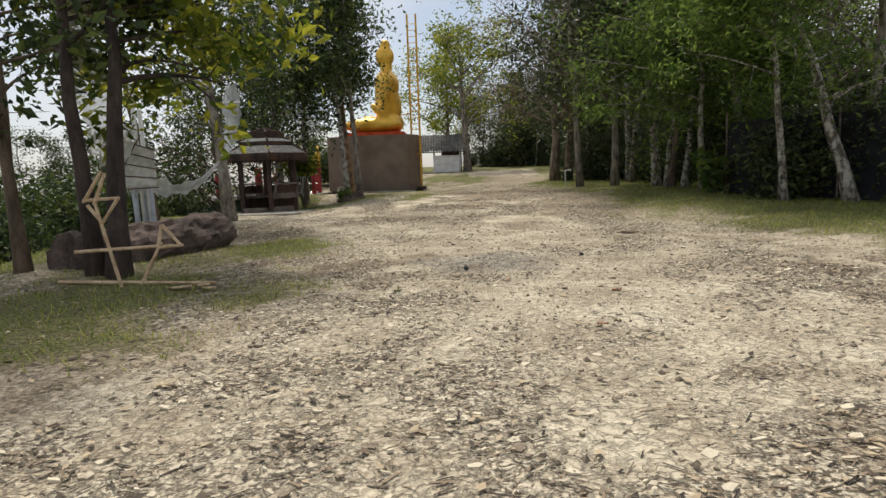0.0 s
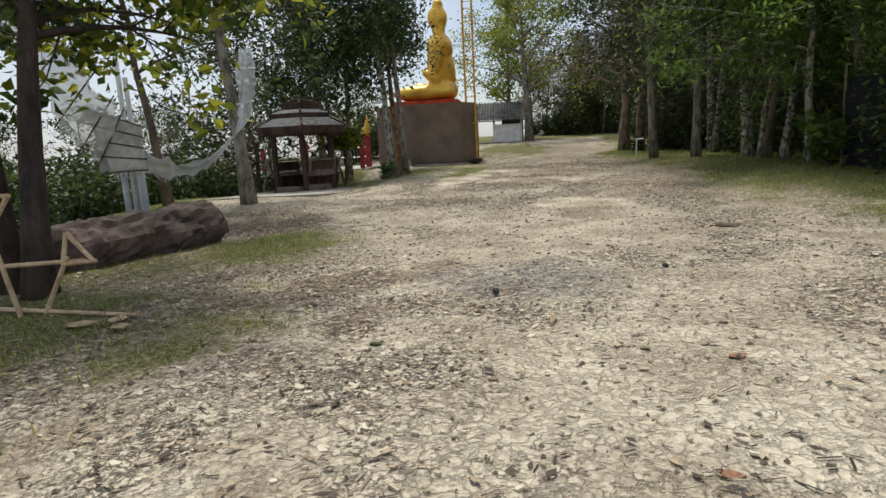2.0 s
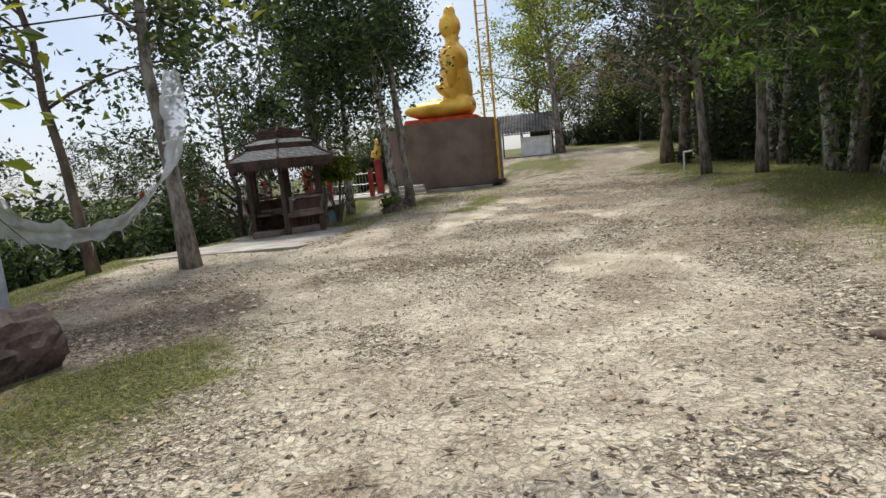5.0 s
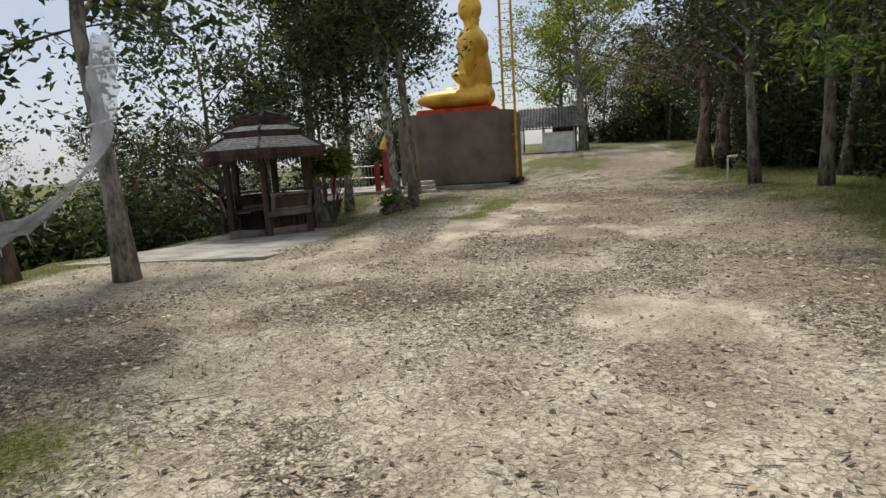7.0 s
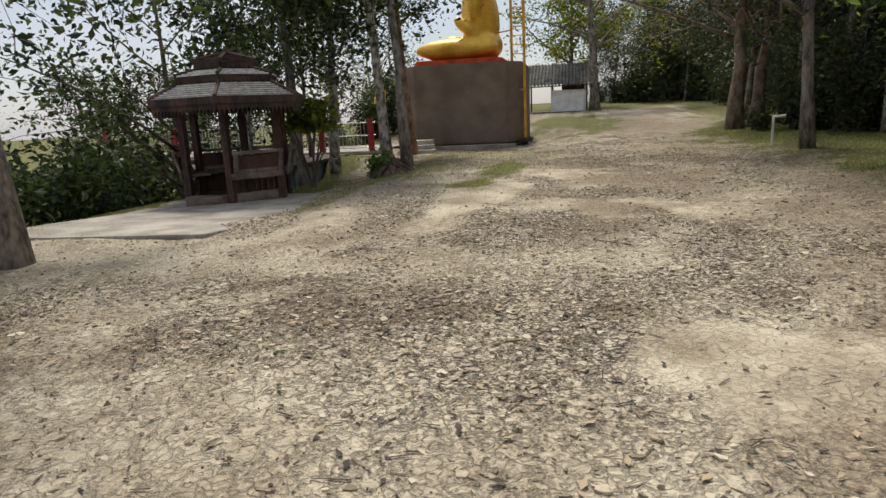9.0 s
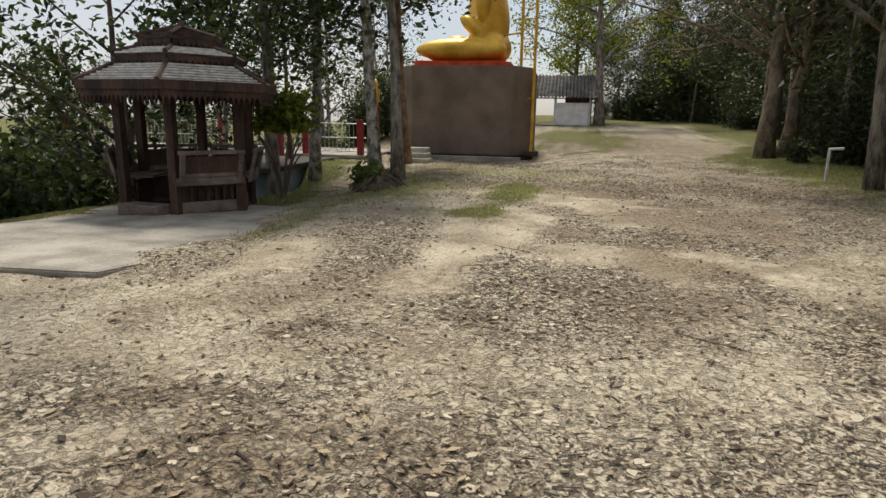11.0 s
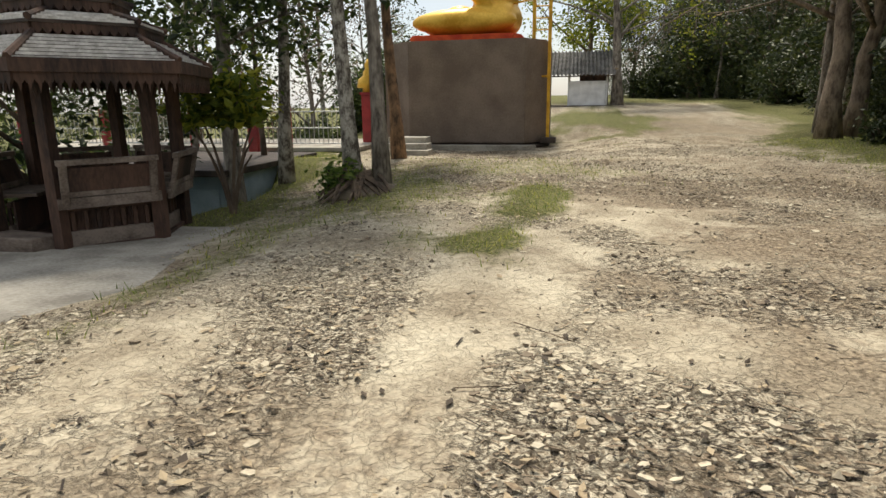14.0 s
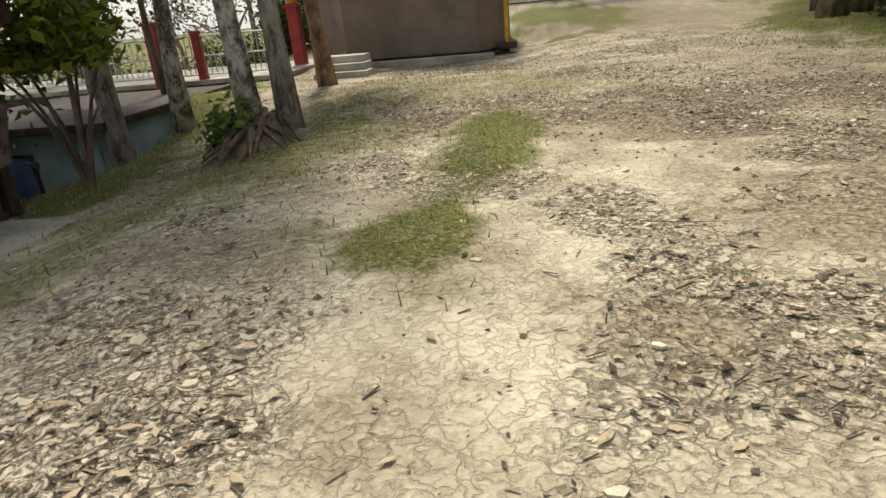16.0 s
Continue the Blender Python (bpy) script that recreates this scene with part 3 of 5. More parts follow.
# the old spreading pair where the track narrows
PAIR = "spreading pair by the track"
tree((6.85, 32.5), "stout grey tree with wide crooked bare limbs", BARK_TAN, LEAF_DRY, PAIR, height=8.5, radius=0.27, seed=201, lean=(0.1, 0.3), limbs=24, first=0.34, reach=5.2, rise=0.75, leaves=2600, leaf=0.15, clump=0.5, twist=0.5, sides=12)
tree((7.65, 33.2), "stout forked tree with crooked pale limbs", BARK_TAN, LEAF_FOREST, PAIR, height=8.0, radius=0.24, seed=203, lean=(0.5, -0.3), limbs=22, first=0.32, reach=4.6, rise=0.8, leaves=2200, leaf=0.16, clump=0.5, twist=0.5, sides=12)
for k in range(30):
    x, y = 3.5 + 22 * (k + rr.random()) / 30, 72 + rr.random() * 22
    copy_thing(masters[(k * 4 + 2) % 15], pose(x, y, gz(x, y) - 0.2, 0, 0, rr.random() * 360))
for k in range(18):
    x, y = -21 - rr.random() * 16, 16 + 50 * (k + rr.random()) / 18
    copy_thing(masters[(k * 4 + 1 + k % 2) % 15], pose(x, y, gz(x, y) - 0.2, 0, 0, rr.random() * 360))


def bush(name, at, label, size, leaves, leaf, foliage, seed, category="bush", group="", low=0.02):
    rng = np.random.default_rng(seed)
    root = thing(name, (*at, gz(*at)), label, category, group)
    wood, cs = ([], []), []
    for k in range(11):
        w = rng.random() * 6.283
        tip = Vector((math.cos(w) * size[0] * rng.random(), math.sin(w) * size[0] * rng.random(), size[1] * (0.4 + 0.6 * rng.random())))
        path = bez((0, 0, -0.1), (tip.x * 0.3, tip.y * 0.3, tip.z * 0.7), tip, 5)
        tube(path, [0.025 * (1 - 0.17 * i) * size[1] ** 0.5 for i in range(5)], 4, wood)
        cs += [tuple(p) for p in path[1:]]
    cs = np.array(cs)
    c = cs[rng.integers(len(cs), size=leaves)] + rng.normal(size=(leaves, 3)) * np.array((0.28, 0.28, 0.2)) * size[0]
    c[:, 2] = np.abs(c[:, 2]) + 0.02
    c[:, 2] = np.where(c[:, 2] < low, low + 0.7 * rng.random(leaves), c[:, 2])
    part("stem", wood, BARK_BROWN, root)
    part("foliage", leaf_mesh(c, leaf * (0.6 + 0.8 * rng.random(leaves)), rng), foliage, root)
    return root


UNDER = "bushes under the wood"
thicket = [bush("bush", (9.2 + 0.2 * k, 14 + 4 * k), "dense dark green bush under the trees", (1.3, 1.9 + 0.3 * k), 2600, 0.15, LEAF_FOREST, 300 + k, group=UNDER) for k in range(4)]
for k in range(64):
    y = 7 + 60 * (k + rr.random()) / 64
    x = np.interp(y, (0, 20, 32, 40, 60), (10, 9.3, 8.2, 10.6, 11)) + rr.random() * 5
    copy_thing(thicket[k % 4], pose(x, y, gz(x, y), 0, 0, rr.random() * 360))
for k in range(16):
    x, y = 4 + 11 * (k + rr.random()) / 16, 74 + rr.random() * 6
    copy_thing(thicket[k % 4], pose(x, y, gz(x, y), 0, 0, rr.random() * 360))
for k in range(60):
    y = 24 + 58 * (k + rr.random()) / 60
    x = np.interp(y, (0, 20, 40, 60, 80), (13.5, 12.5, 13, 12, 10)) + rr.random() * 9
    copy_thing(thicket[k % 4], pose(x, y, gz(x, y), 0, 0, rr.random() * 360) @ Matrix.Scale(1.7 + 0.8 * rr.random(), 4))
for k in range(16):
    x, y = 5.5 + 14 * (k + rr.random()) / 16, 66 + rr.random() * 12
    copy_thing(thicket[k % 4], pose(x + 1.5, y, gz(x, y), 0, 0, rr.random() * 360) @ Matrix.Scale(1.5 + rr.random(), 4))
    if k % 2:
        copy_thing(masters[(k * 4 + 2) % 15], pose(x + 2, y - 3, gz(x, y), 0, 0, rr.random() * 360))
LOW = "bushes on the slope"
slope = [bush("bush", (-8.6, 15 + 2 * k), "leafy green bush growing on the slope", (1.3, 2.9), 3200, 0.17, LEAF_LEFT, 340 + k, group=LOW) for k in range(2)]
for k in range(40):
    y = 2 + 19.2 * (k + rr.random()) / 40
    x = float(np.interp(y, EDGE_Y, EDGE_X)) - 0.9 - rr.random() * 3.2
    copy_thing(slope[k % 2], pose(x, y, gz(x, y), 0, 0, rr.random() * 360) @ Matrix.Scale((0.65 if 15 < y < 27 else 0.3) + 0.55 * rr.random(), 4))
for k in range(7):
    x, y = -9.4 - 2.6 * rr.random(), 19.5 + 5 * (k + rr.random()) / 7
    copy_thing(slope[k % 2], pose(x, y, gz(x, y), 0, 0, rr.random() * 360) @ Matrix.Scale(1.0 + 0.3 * rr.random(), 4))
for k in range(14):
    x, y = -8.0 - 4.5 * rr.random(), 8 + 10 * (k + rr.random()) / 14
    copy_thing(slope[k % 2], pose(x, y, gz(x, y), 0, 0, rr.random() * 360) @ Matrix.Scale(0.85 + 0.35 * rr.random(), 4))
for k in range(9):
    x, y = -13.5 + 7.0 * (k + rr.random()) / 9, 37.5 + 4 * rr.random()
    copy_thing(slope[k % 2], pose(x, y, gz(x, y) - 0.1, 0, 0, rr.random() * 360) @ Matrix.Scale(0.7 + 0.4 * rr.random(), 4))


# ---- pavilion on its slab ----
def hexagon(r, turn=-10.0):
    return [(r * math.cos(radians(turn + 60 * k)), r * math.sin(radians(turn + 60 * k))) for k in range(6)]


def slab():
    outline = [(-3.2, 16.0), (-3.0, 17.5), (-2.85, 19.2), (-3.9, 21.6), (-6.9, 21.3), (-6.9, 19.2), (-6.9, 17.5), (-6.9, 15.75)]
    bm = prism(outline, -0.3, 0.17, 0.015)
    for v in bm.verts:
        if v.co.z > 0:
            v.co.z -= 0.21 * min(max((v.co.y - 16.2) / 3.0, 0), 1)
    ob = part("concrete_slab", bm, CONCRETE)
    return tagged(ob, "weathered flat concrete slab with worn edges", "slab", kind="structure")


slab()


def pavilion():
    base = -0.05
    root = thing("wooden_pavilion", (-5.45, 20.95, base), "dark carved six-sided wooden pavilion with tiered roof", "pavilion")
    R = 1.57
    eave, tier1, tier2 = 2.03, 2.46, 2.74

    def skirt(r0, z0, r1, z1, name, mat, courses, label=""):
        """One tier of roof: six sides of stepped shingle courses with shade strips and hip ribs."""
        for k in range(6):
            for c in range(courses):
                bm = bmesh.new()
                ua, ub = c / courses, (c + 1) / courses
                ra, rb = r0 + (r1 - r0) * ua, r0 + (r1 - r0) * ub
                za, zb = z0 + (z1 - z0) * ua, z0 + (z1 - z0) * ub
                (ax, ay), (bx, by) = hexagon(ra)[k], hexagon(ra)[(k + 1) % 6]
                (dx, dy), (cx, cy) = hexagon(rb - 0.02)[k], hexagon(rb - 0.02)[(k + 1) % 6]
                lift = 0.05
                lo = [bm.verts.new(p) for p in ((ax, ay, za - 0.01), (bx, by, za - 0.01), (cx, cy, zb - 0.01), (dx, dy, zb - 0.01))]
                hi = [bm.verts.new(p) for p in ((ax, ay, za + lift), (bx, by, za + lift), (cx, cy, zb + 0.004), (dx, dy, zb + 0.004))]
                bm.faces.new(hi)
                bm.faces.new(lo[::-1])
                for i in range(4):
                    bm.faces.new((lo[i], lo[(i + 1) % 4], hi[(i + 1) % 4], hi[i]))
                part(name, bm, mat, root)
                # Near-black strip on each riser paints the shadow between courses.
                edge = bmesh.new()
                (ex, ey), (fx, fy) = hexagon(ra + 0.005)[k], hexagon(ra + 0.005)[(k + 1) % 6]
                (gx, gy), (hx, hy) = hexagon(ra - 0.01)[k], hexagon(ra - 0.01)[(k + 1) % 6]
                low = [edge.verts.new(p) for p in ((ex, ey, za - 0.015), (fx, fy, za - 0.015), (hx, hy, za - 0.015), (gx, gy, za - 0.015))]
                upp = [edge.verts.new(p) for p in ((ex, ey, za + 0.02), (fx, fy, za + 0.02), (hx, hy, za + 0.02), (gx, gy, za + 0.02))]
                edge.faces.new(upp)
                edge.faces.new(low[::-1])
                for i in range(4):
                    edge.faces.new((low[i], low[(i + 1) % 4], upp[(i + 1) % 4], upp[i]))
                part("course_shade_strip", edge, DARK_BASE_AND_SHADE, root)
            (ax, ay), (bx, by) = hexagon(r0 + 0.02)[k], hexagon(r1)[k]
            part("hip_rib", stick((ax, ay, z0 + 0.04), (bx, by, z1 + 0.05), 0.04, 0.035, 6), OLD_WOOD, root)

    def fascia(r, z0, z1, teeth, name):
        """Six boards with a row of carved drop points along the lower edge."""
        for k in range(6):
            a, b = Vector((*hexagon(r)[k], 0)), Vector((*hexagon(r)[(k + 1) % 6], 0))
            d = (b - a) / teeth
            out = ((a + b) / 2).normalized() * 0.03
            for t in range(teeth):
                bm = bmesh.new()
                p, q = a + d * t, a + d * (t + 1)
                prof = [(0, z1), (1, z1), (1, z0 + 0.03), (0.82, z0 - 0.01), (0.72, z0 - 0.0), (0.5, z0 - 0.1), (0.28, z0 - 0.0), (0.18, z0 - 0.01), (0, z0 + 0.03)]
                f = bm.faces.new([bm.verts.new((*(p + (q - p) * u).xy, z)) for u, z in prof])
                up = bmesh.ops.extrude_face_region(bm, geom=[f])
                bmesh.ops.translate(bm, vec=out, verts=[v for v in up["geom"] if isinstance(v, bmesh.types.BMVert)])
                part(name, bm, OLD_WOOD, root)

    skirt(R, eave, 0.98, tier1 - 0.14, "shingle_course", ROOF_WOOD, 7, "weathered grey wooden shingle courses")
    for k in range(6):
        bm = bmesh.new()
        ring = [hexagon(q)[(k + j) % 6] for q, j in ((R + 0.03, 0), (R + 0.03, 1), (R - 0.03, 1), (R - 0.03, 0))]
        lo, hi = [bm.verts.new((*p, eave - 0.1)) for p in ring], [bm.verts.new((*p, eave + 0.035)) for p in ring]
        bm.faces.new(hi)
        bm.faces.new(lo[::-1])
        for i in range(4):
            bm.faces.new((lo[i], lo[(i + 1) % 4], hi[(i + 1) % 4], hi[i]))
        part("eave_board", bm, OLD_WOOD, root)
    fascia(R - 0.05, eave - 0.2, eave - 0.08, 18, "fascia_point")
    fascia(0.99, tier1 - 0.1, tier1 - 0.01, 11, "fascia_point")
    skirt(1.04, tier1, 0.62, tier2 - 0.16, "shingle_course", ROOF_WOOD, 4, "weathered grey wooden shingle courses")
    part("tier_wall", prism(hexagon(0.9), tier1 - 0.22, tier1 - 0.02), OLD_WOOD, root)
    fascia(0.63, tier2 - 0.1, tier2 - 0.01, 7, "fascia_point")
    part("lantern_wall", prism(hexagon(0.56), tier2 - 0.25, tier2), OLD_WOOD, root)
    skirt(0.68, tier2, 0.06, tier2 + 0.16, "shingle_course", OLD_WOOD, 3)
    part("finial", tube([(0, 0, tier2 + 0.12), (0, 0, tier2 + 0.2), (0, 0, tier2 + 0.25), (0, 0, tier2 + 0.33)], [0.07, 0.03, 0.06, 0.012], 8), OLD_WOOD, root)
    part("ceiling_board", prism(hexagon(R - 0.06), eave - 0.03, eave), OLD_WOOD, root)
    rp = 1.04
    for k in range(6):
        x, y = hexagon(rp)[k]
        part("post", box(x - 0.065, x + 0.065, y - 0.065, y + 0.065, 0, eave, 0.008), OLD_WOOD, root)
        cx, cy = hexagon(rp + 0.16)[k]
        part("bracket", stick((x, y, eave - 0.42), (cx, cy, eave - 0.03), 0.035), OLD_WOOD, root)
        if k == 4:
            continue
        a, b = Vector((*hexagon(rp)[k], 0)), Vector((*hexagon(rp)[(k + 1) % 6], 0))
        mid, side = (a + b) / 2, (b - a).normalized()
        turn = math.degrees(math.atan2(side.y, side.x))
        w = (b - a).length / 2 - 0.07
        m = pose(mid.x, mid.y, 0.1, 0, 0, turn) @ Matrix.Translation((0, 0.13, 0))

        def bit(name, x0, x1, y0, y1, z0, z1, mat=OLD_WOOD, rx=0, label=""):
            bm = box(x0, x1, y0, y1, z0, z1, 0.006)
            if rx:
                bmesh.ops.rotate(bm, cent=(0, (y0 + y1) / 2, z0), matrix=Matrix.Rotation(radians(rx), 3, "X"), verts=bm.verts)
            bmesh.ops.transform(bm, matrix=m, verts=bm.verts)
            part(name, bm, mat, root, label)

        bit("seat", -w, w, -0.24, 0.3, 0.46, 0.50, GREY_WOOD)
        bit("seat_apron", -w - 0.08, w + 0.08, -0.28, -0.24, 0.40, 0.52, GREY_WOOD)
        bit("back_panel", -w + 0.02, w - 0.02, -0.27, -0.245, 0.56, 0.86, OLD_WOOD, 14)
        bit("back_rail", -w - 0.06, w + 0.06, -0.40, -0.33, 0.88, 0.94, GREY_WOOD)
        bit("back_rail", -w, w, -0.29, -0.24, 0.53, 0.585, GREY_WOOD)
        for s in (-1, 1):
            bit("back_stile", s * w - 0.04, s * w + 0.04, -0.28, -0.23, 0.42, 0.92, GREY_WOOD, 14)
        bit("foot_rail", -w, w, -0.09, -0.03, -0.06, 0.12, GREY_WOOD)
        bit("foot_rail", -w, w, -0.05, 0.0, 0.34, 0.40, OLD_WOOD)
        for j in range(7):
            x = -w + 2 * w * (j + 0.5) / 7
            bit("baluster", x - 0.022, x + 0.022, -0.075, -0.04, 0.12, 0.34)
        bit("under_board", -w, w, 0.02, 0.04, 0.05, 0.40, OLD_WOOD)
    # low step at the open side
    a, b = Vector((*hexagon(rp)[4], 0)), Vector((*hexagon(rp)[5], 0))
    mid = ((a + b) / 2) * 1.12
    bm = box(-0.4, 0.4, -0.17, 0.17, -0.02, 0.2, 0.015)
    bmesh.ops.transform(bm, matrix=pose(mid.x, mid.y, 0, 0, 0, math.degrees(math.atan2((b - a).y, (b - a).x))), verts=bm.verts)
    part("step", bm, GREY_WOOD, root)
    part("floor_board", prism(hexagon(1.05), 0.0, 0.05), OLD_WOOD, root)
    # name board on the fascia
    a, b = Vector((*hexagon(R)[3], 0)), Vector((*hexagon(R)[4], 0))
    mid = a.lerp(b, 0.6)
    bm = box(-0.17, 0.17, -0.03, 0.0, eave - 0.16, eave - 0.02, 0.008)
    bmesh.ops.transform(bm, matrix=pose(mid.x, mid.y, 0, 0, 0, math.degrees(math.atan2((b - a).y, (b - a).x))), verts=bm.verts)
    part("name_board", bm, OLD_WOOD, root)
    bm = box(-0.13, 0.13, -0.036, -0.031, eave - 0.10, eave - 0.08)
    bmesh.ops.transform(bm, matrix=pose(mid.x, mid.y, 0, 0, 0, math.degrees(math.atan2((b - a).y, (b - a).x))), verts=bm.verts)
    part("writing_bar", bm, SLAT, root)
    return root


pavilion()


# ---- pedestal, statue and ladder ----
def pedestal():
    z = 0.25
    root = thing("statue_pedestal", (-2.95, 35.6, z), "plain brown plastered pedestal with chamfered corners", "pedestal")
    plan = [(-1.78, -2.0), (1.80, -2.0), (2.4, -1.0), (2.4, 2.4), (1.6, 3.0), (-1.7, 3.0), (-2.95, 2.2), (-2.95, -0.7)]
    part("block", prism(plan, -0.02, 3.06, 0.03), PLASTER, root)
    part("plinth", prism([(x * 0.97, y * 0.97) for x, y in plan], -0.5, 0.0, 0.02), DARK_BASE_AND_SHADE, root, "dark recessed plinth")
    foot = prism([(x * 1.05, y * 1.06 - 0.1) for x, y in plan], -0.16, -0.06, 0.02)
    part("ledge", foot, DARK_BASE_AND_SHADE, root)
    part("kerb", box(-1.9, 2.2, -2.75, -2.55, -0.4, -0.02, 0.02), CONCRETE, root, "pale concrete kerb")
    return root


pedestal()


def statue():
    """A seated figure as one smooth plain shape."""
    bm = bmesh.new()

    def blob(c, s, rx=0.0, ry=0.0, rz=0.0):
        bmesh.ops.create_icosphere(bm, subdivisions=3, radius=1, matrix=Matrix.LocRotScale(c, Euler((radians(rx), radians(ry), radians(rz))), s))

    blob((-0.1, -0.75, 0.42), (1.72, 0.55, 0.42))
    blob((-0.1, 0.95, 0.42), (1.6, 0.55, 0.42))
    blob((-0.9, 0.1, 0.42), (0.75, 1.0, 0.38))
    blob((0.95, 0.1, 0.55), (0.72, 1.15, 0.62))
    blob((0.78, 0.1, 1.6), (0.78, 0.95, 1.5), 0, -4)
    blob((0.75, 0.1, 2.75), (0.72, 1.25, 0.85))
    blob((0.75, 0.1, 3.75), (0.36, 0.36, 0.5))
    blob((0.7, 0.1, 4.35), (0.55, 0.5, 0.62))
    blob((0.75, 0.1, 5.0), (0.3, 0.3, 0.32))
    for s, y in ((1, -0.95), (1, 1.15)):
        blob((0.7, y, 2.35), (0.3, 0.27, 0.95), 0, 4)
        blob((0.35, y * 0.92, 1.2), (0.62, 0.24, 0.26), 0, 38)
    blob((-0.35, 0.05, 0.85), (0.42, 0.5, 0.16))
    ob = tagged(part("golden_statue", bm, GOLD, None, "", True), "large seated statue painted shiny gold", "statue")
    ob.matrix_basis = pose(-3.1, 35.5, 3.52)
    rem = ob.modifiers.new("merge", "REMESH")
    rem.mode, rem.voxel_size, rem.use_smooth_shade = "VOXEL", 0.07, True
    sm = ob.modifiers.new("soft", "SMOOTH")
    sm.iterations, sm.factor = 6, 0.5
    cloth = part("red_cloth", prism([(-1.75, -1.25), (1.5, -1.25), (1.75, -0.6), (1.75, 1.3), (-1.7, 1.4)], 3.3, 3.53, 0.05), RED_CLOTH)
    cloth.matrix_basis = pose(-3.1, 35.5, 0.0)
    tagged(cloth, "orange-red cloth base wrapped under the statue", "cloth")


statue()


def ladder():
    root = thing("scaffold_ladder", (-0.72, 34.3, 0.28), "tall yellow painted steel ladder beside the pedestal", "ladder")
    for x, low in ((-0.24, 3.0), (0.24, 0.0)):
        part("rail", box(x - 0.05, x + 0.05, -0.06, 0.06, low, 9.6, 0.008), YELLOW_PAINT, root)
    for k in range(18):
        z = 3.3 + 0.34 * k
        part("rung", stick((-0.22, 0, z), (0.22, 0, z), 0.02), YELLOW_PAINT, root)
    part("stay", stick((0.24, 0, 1.95), (-0.05, 0.1, 1.95), 0.035), YELLOW_PAINT, root)
    part("stay", stick((-0.24, 0.05, 4.2), (-1.3, 1.2, 4.2), 0.03), YELLOW_PAINT, root)
    part("foot", box(0.02, 0.5, -0.3, 0.2, -0.06, 0.1, 0.01), DARK_BASE_AND_SHADE, root)
    return root


ladder()


# ---- shed at the far end ----
def shed():
    z = gz(0.5, 58)
    root = thing("open_shed", (0.25, 58.0, z), "small open shed with white wall and corrugated roof", "shed")
    part("wall", box(-0.45, 1.9, 0.0, 0.15, 0.0, 1.62, 0.01), WHITE_PAINT, root, "white painted front wall")
    part("floor_plinth", box(-2.5, 2.3, -0.3, 3.2, -0.5, 0.04, 0.02), DARK_BASE_AND_SHADE, root)
    part("back_wall", box(0.2, 2.2, 3.0, 3.12, 0, 2.6), OLD_WOOD, root)
    for x in (-2.2, -0.5, 1.98):
        part("post", box(x - 0.06, x + 0.06, 0.2, 0.32, 0, 2.25), WHITE_PAINT, root)
        part("post", box(x - 0.06, x + 0.06, 2.8, 2.92, 0, 3.4), OLD_WOOD, root)
    bm = bmesh.new()
    n = 120
    lo, hi = [], []
    for i in range(n + 1):
        x = -2.6 + 5.1 * i / n
        w = 0.06 * math.cos(2 * math.pi * i / 6)
        lo.append(bm.verts.new((x, -0.55, 2.0 + w)))
        hi.append(bm.verts.new((x, 3.6, 3.75 + w)))
    for i in range(n):
        bm.faces.new((lo[i], lo[i + 1], hi[i + 1], hi[i]))
    roof = part("roof", bm, SHEET, root, "weathered grey corrugated roof")
    so = roof.modifiers.new("sheet", "SOLIDIFY")
    so.thickness = 0.012
    part("purlin", box(-2.55, 2.45, -0.4, -0.32, 1.88, 1.96), OLD_WOOD, root)
    return root


shed()
tree((2.95, 58.5), "grey tree trunk standing beside the shed", BARK_GREY, LEAF_BRIGHT, height=13, radius=0.36, seed=41, lean=(-0.6, 0), limbs=18, first=0.28, reach=5.5, leaves=7500, leaf=0.27, clump=0.9)
tree((1.2, 66.0), "bright yellow-green leafy tree behind the shed", BARK_BROWN, LEAF_BRIGHT, height=13, radius=0.25, seed=43, limbs=16, first=0.25, reach=5.0, leaves=7500, leaf=0.28, clump=1.0)


# ---- walkway with railing, and the blue building under it ----
def walkway():
    root = thing("raised_walkway", (-9.2, 32.0, -0.32), "raised concrete walkway with steel railing and red posts", "walkway")
    part("deck", box(-9.0, 3.2, 0.0, 4.4, 0.40, 0.52, 0.02), CONCRETE, root)
    # The beam's near-black colour carries the shade below the deck.
    part("beam", box(-9.0, 3.1, 0.03, 0.4, -0.2, 0.40), DARK_BASE_AND_SHADE, root, "beam coloured near-black for the shade under the deck")
    for x in (-8.6, -5.4, -2.2, 1.0, 3.0):
        part("column", box(x - 0.12, x + 0.12, 0.5, 0.74, -4.0, -0.2), CONCRETE, root)
        part("red_post", box(x - 0.1, x + 0.1, 0.05, 0.25, 0.52, 1.72, 0.015), RED_PAINT, root, "red painted post")
    for z in (0.64, 1.1, 1.58):
        part("rail", stick((-9.0, 0.15, z), (3.2, 0.15, z), 0.022), STEEL, root)
    for k in range(81):
        x = -8.95 + 0.15 * k
        part("baluster", stick((x, 0.15, 0.64), (x, 0.15, 1.58), 0.013, sides=5), STEEL, root)
    return root


walkway()


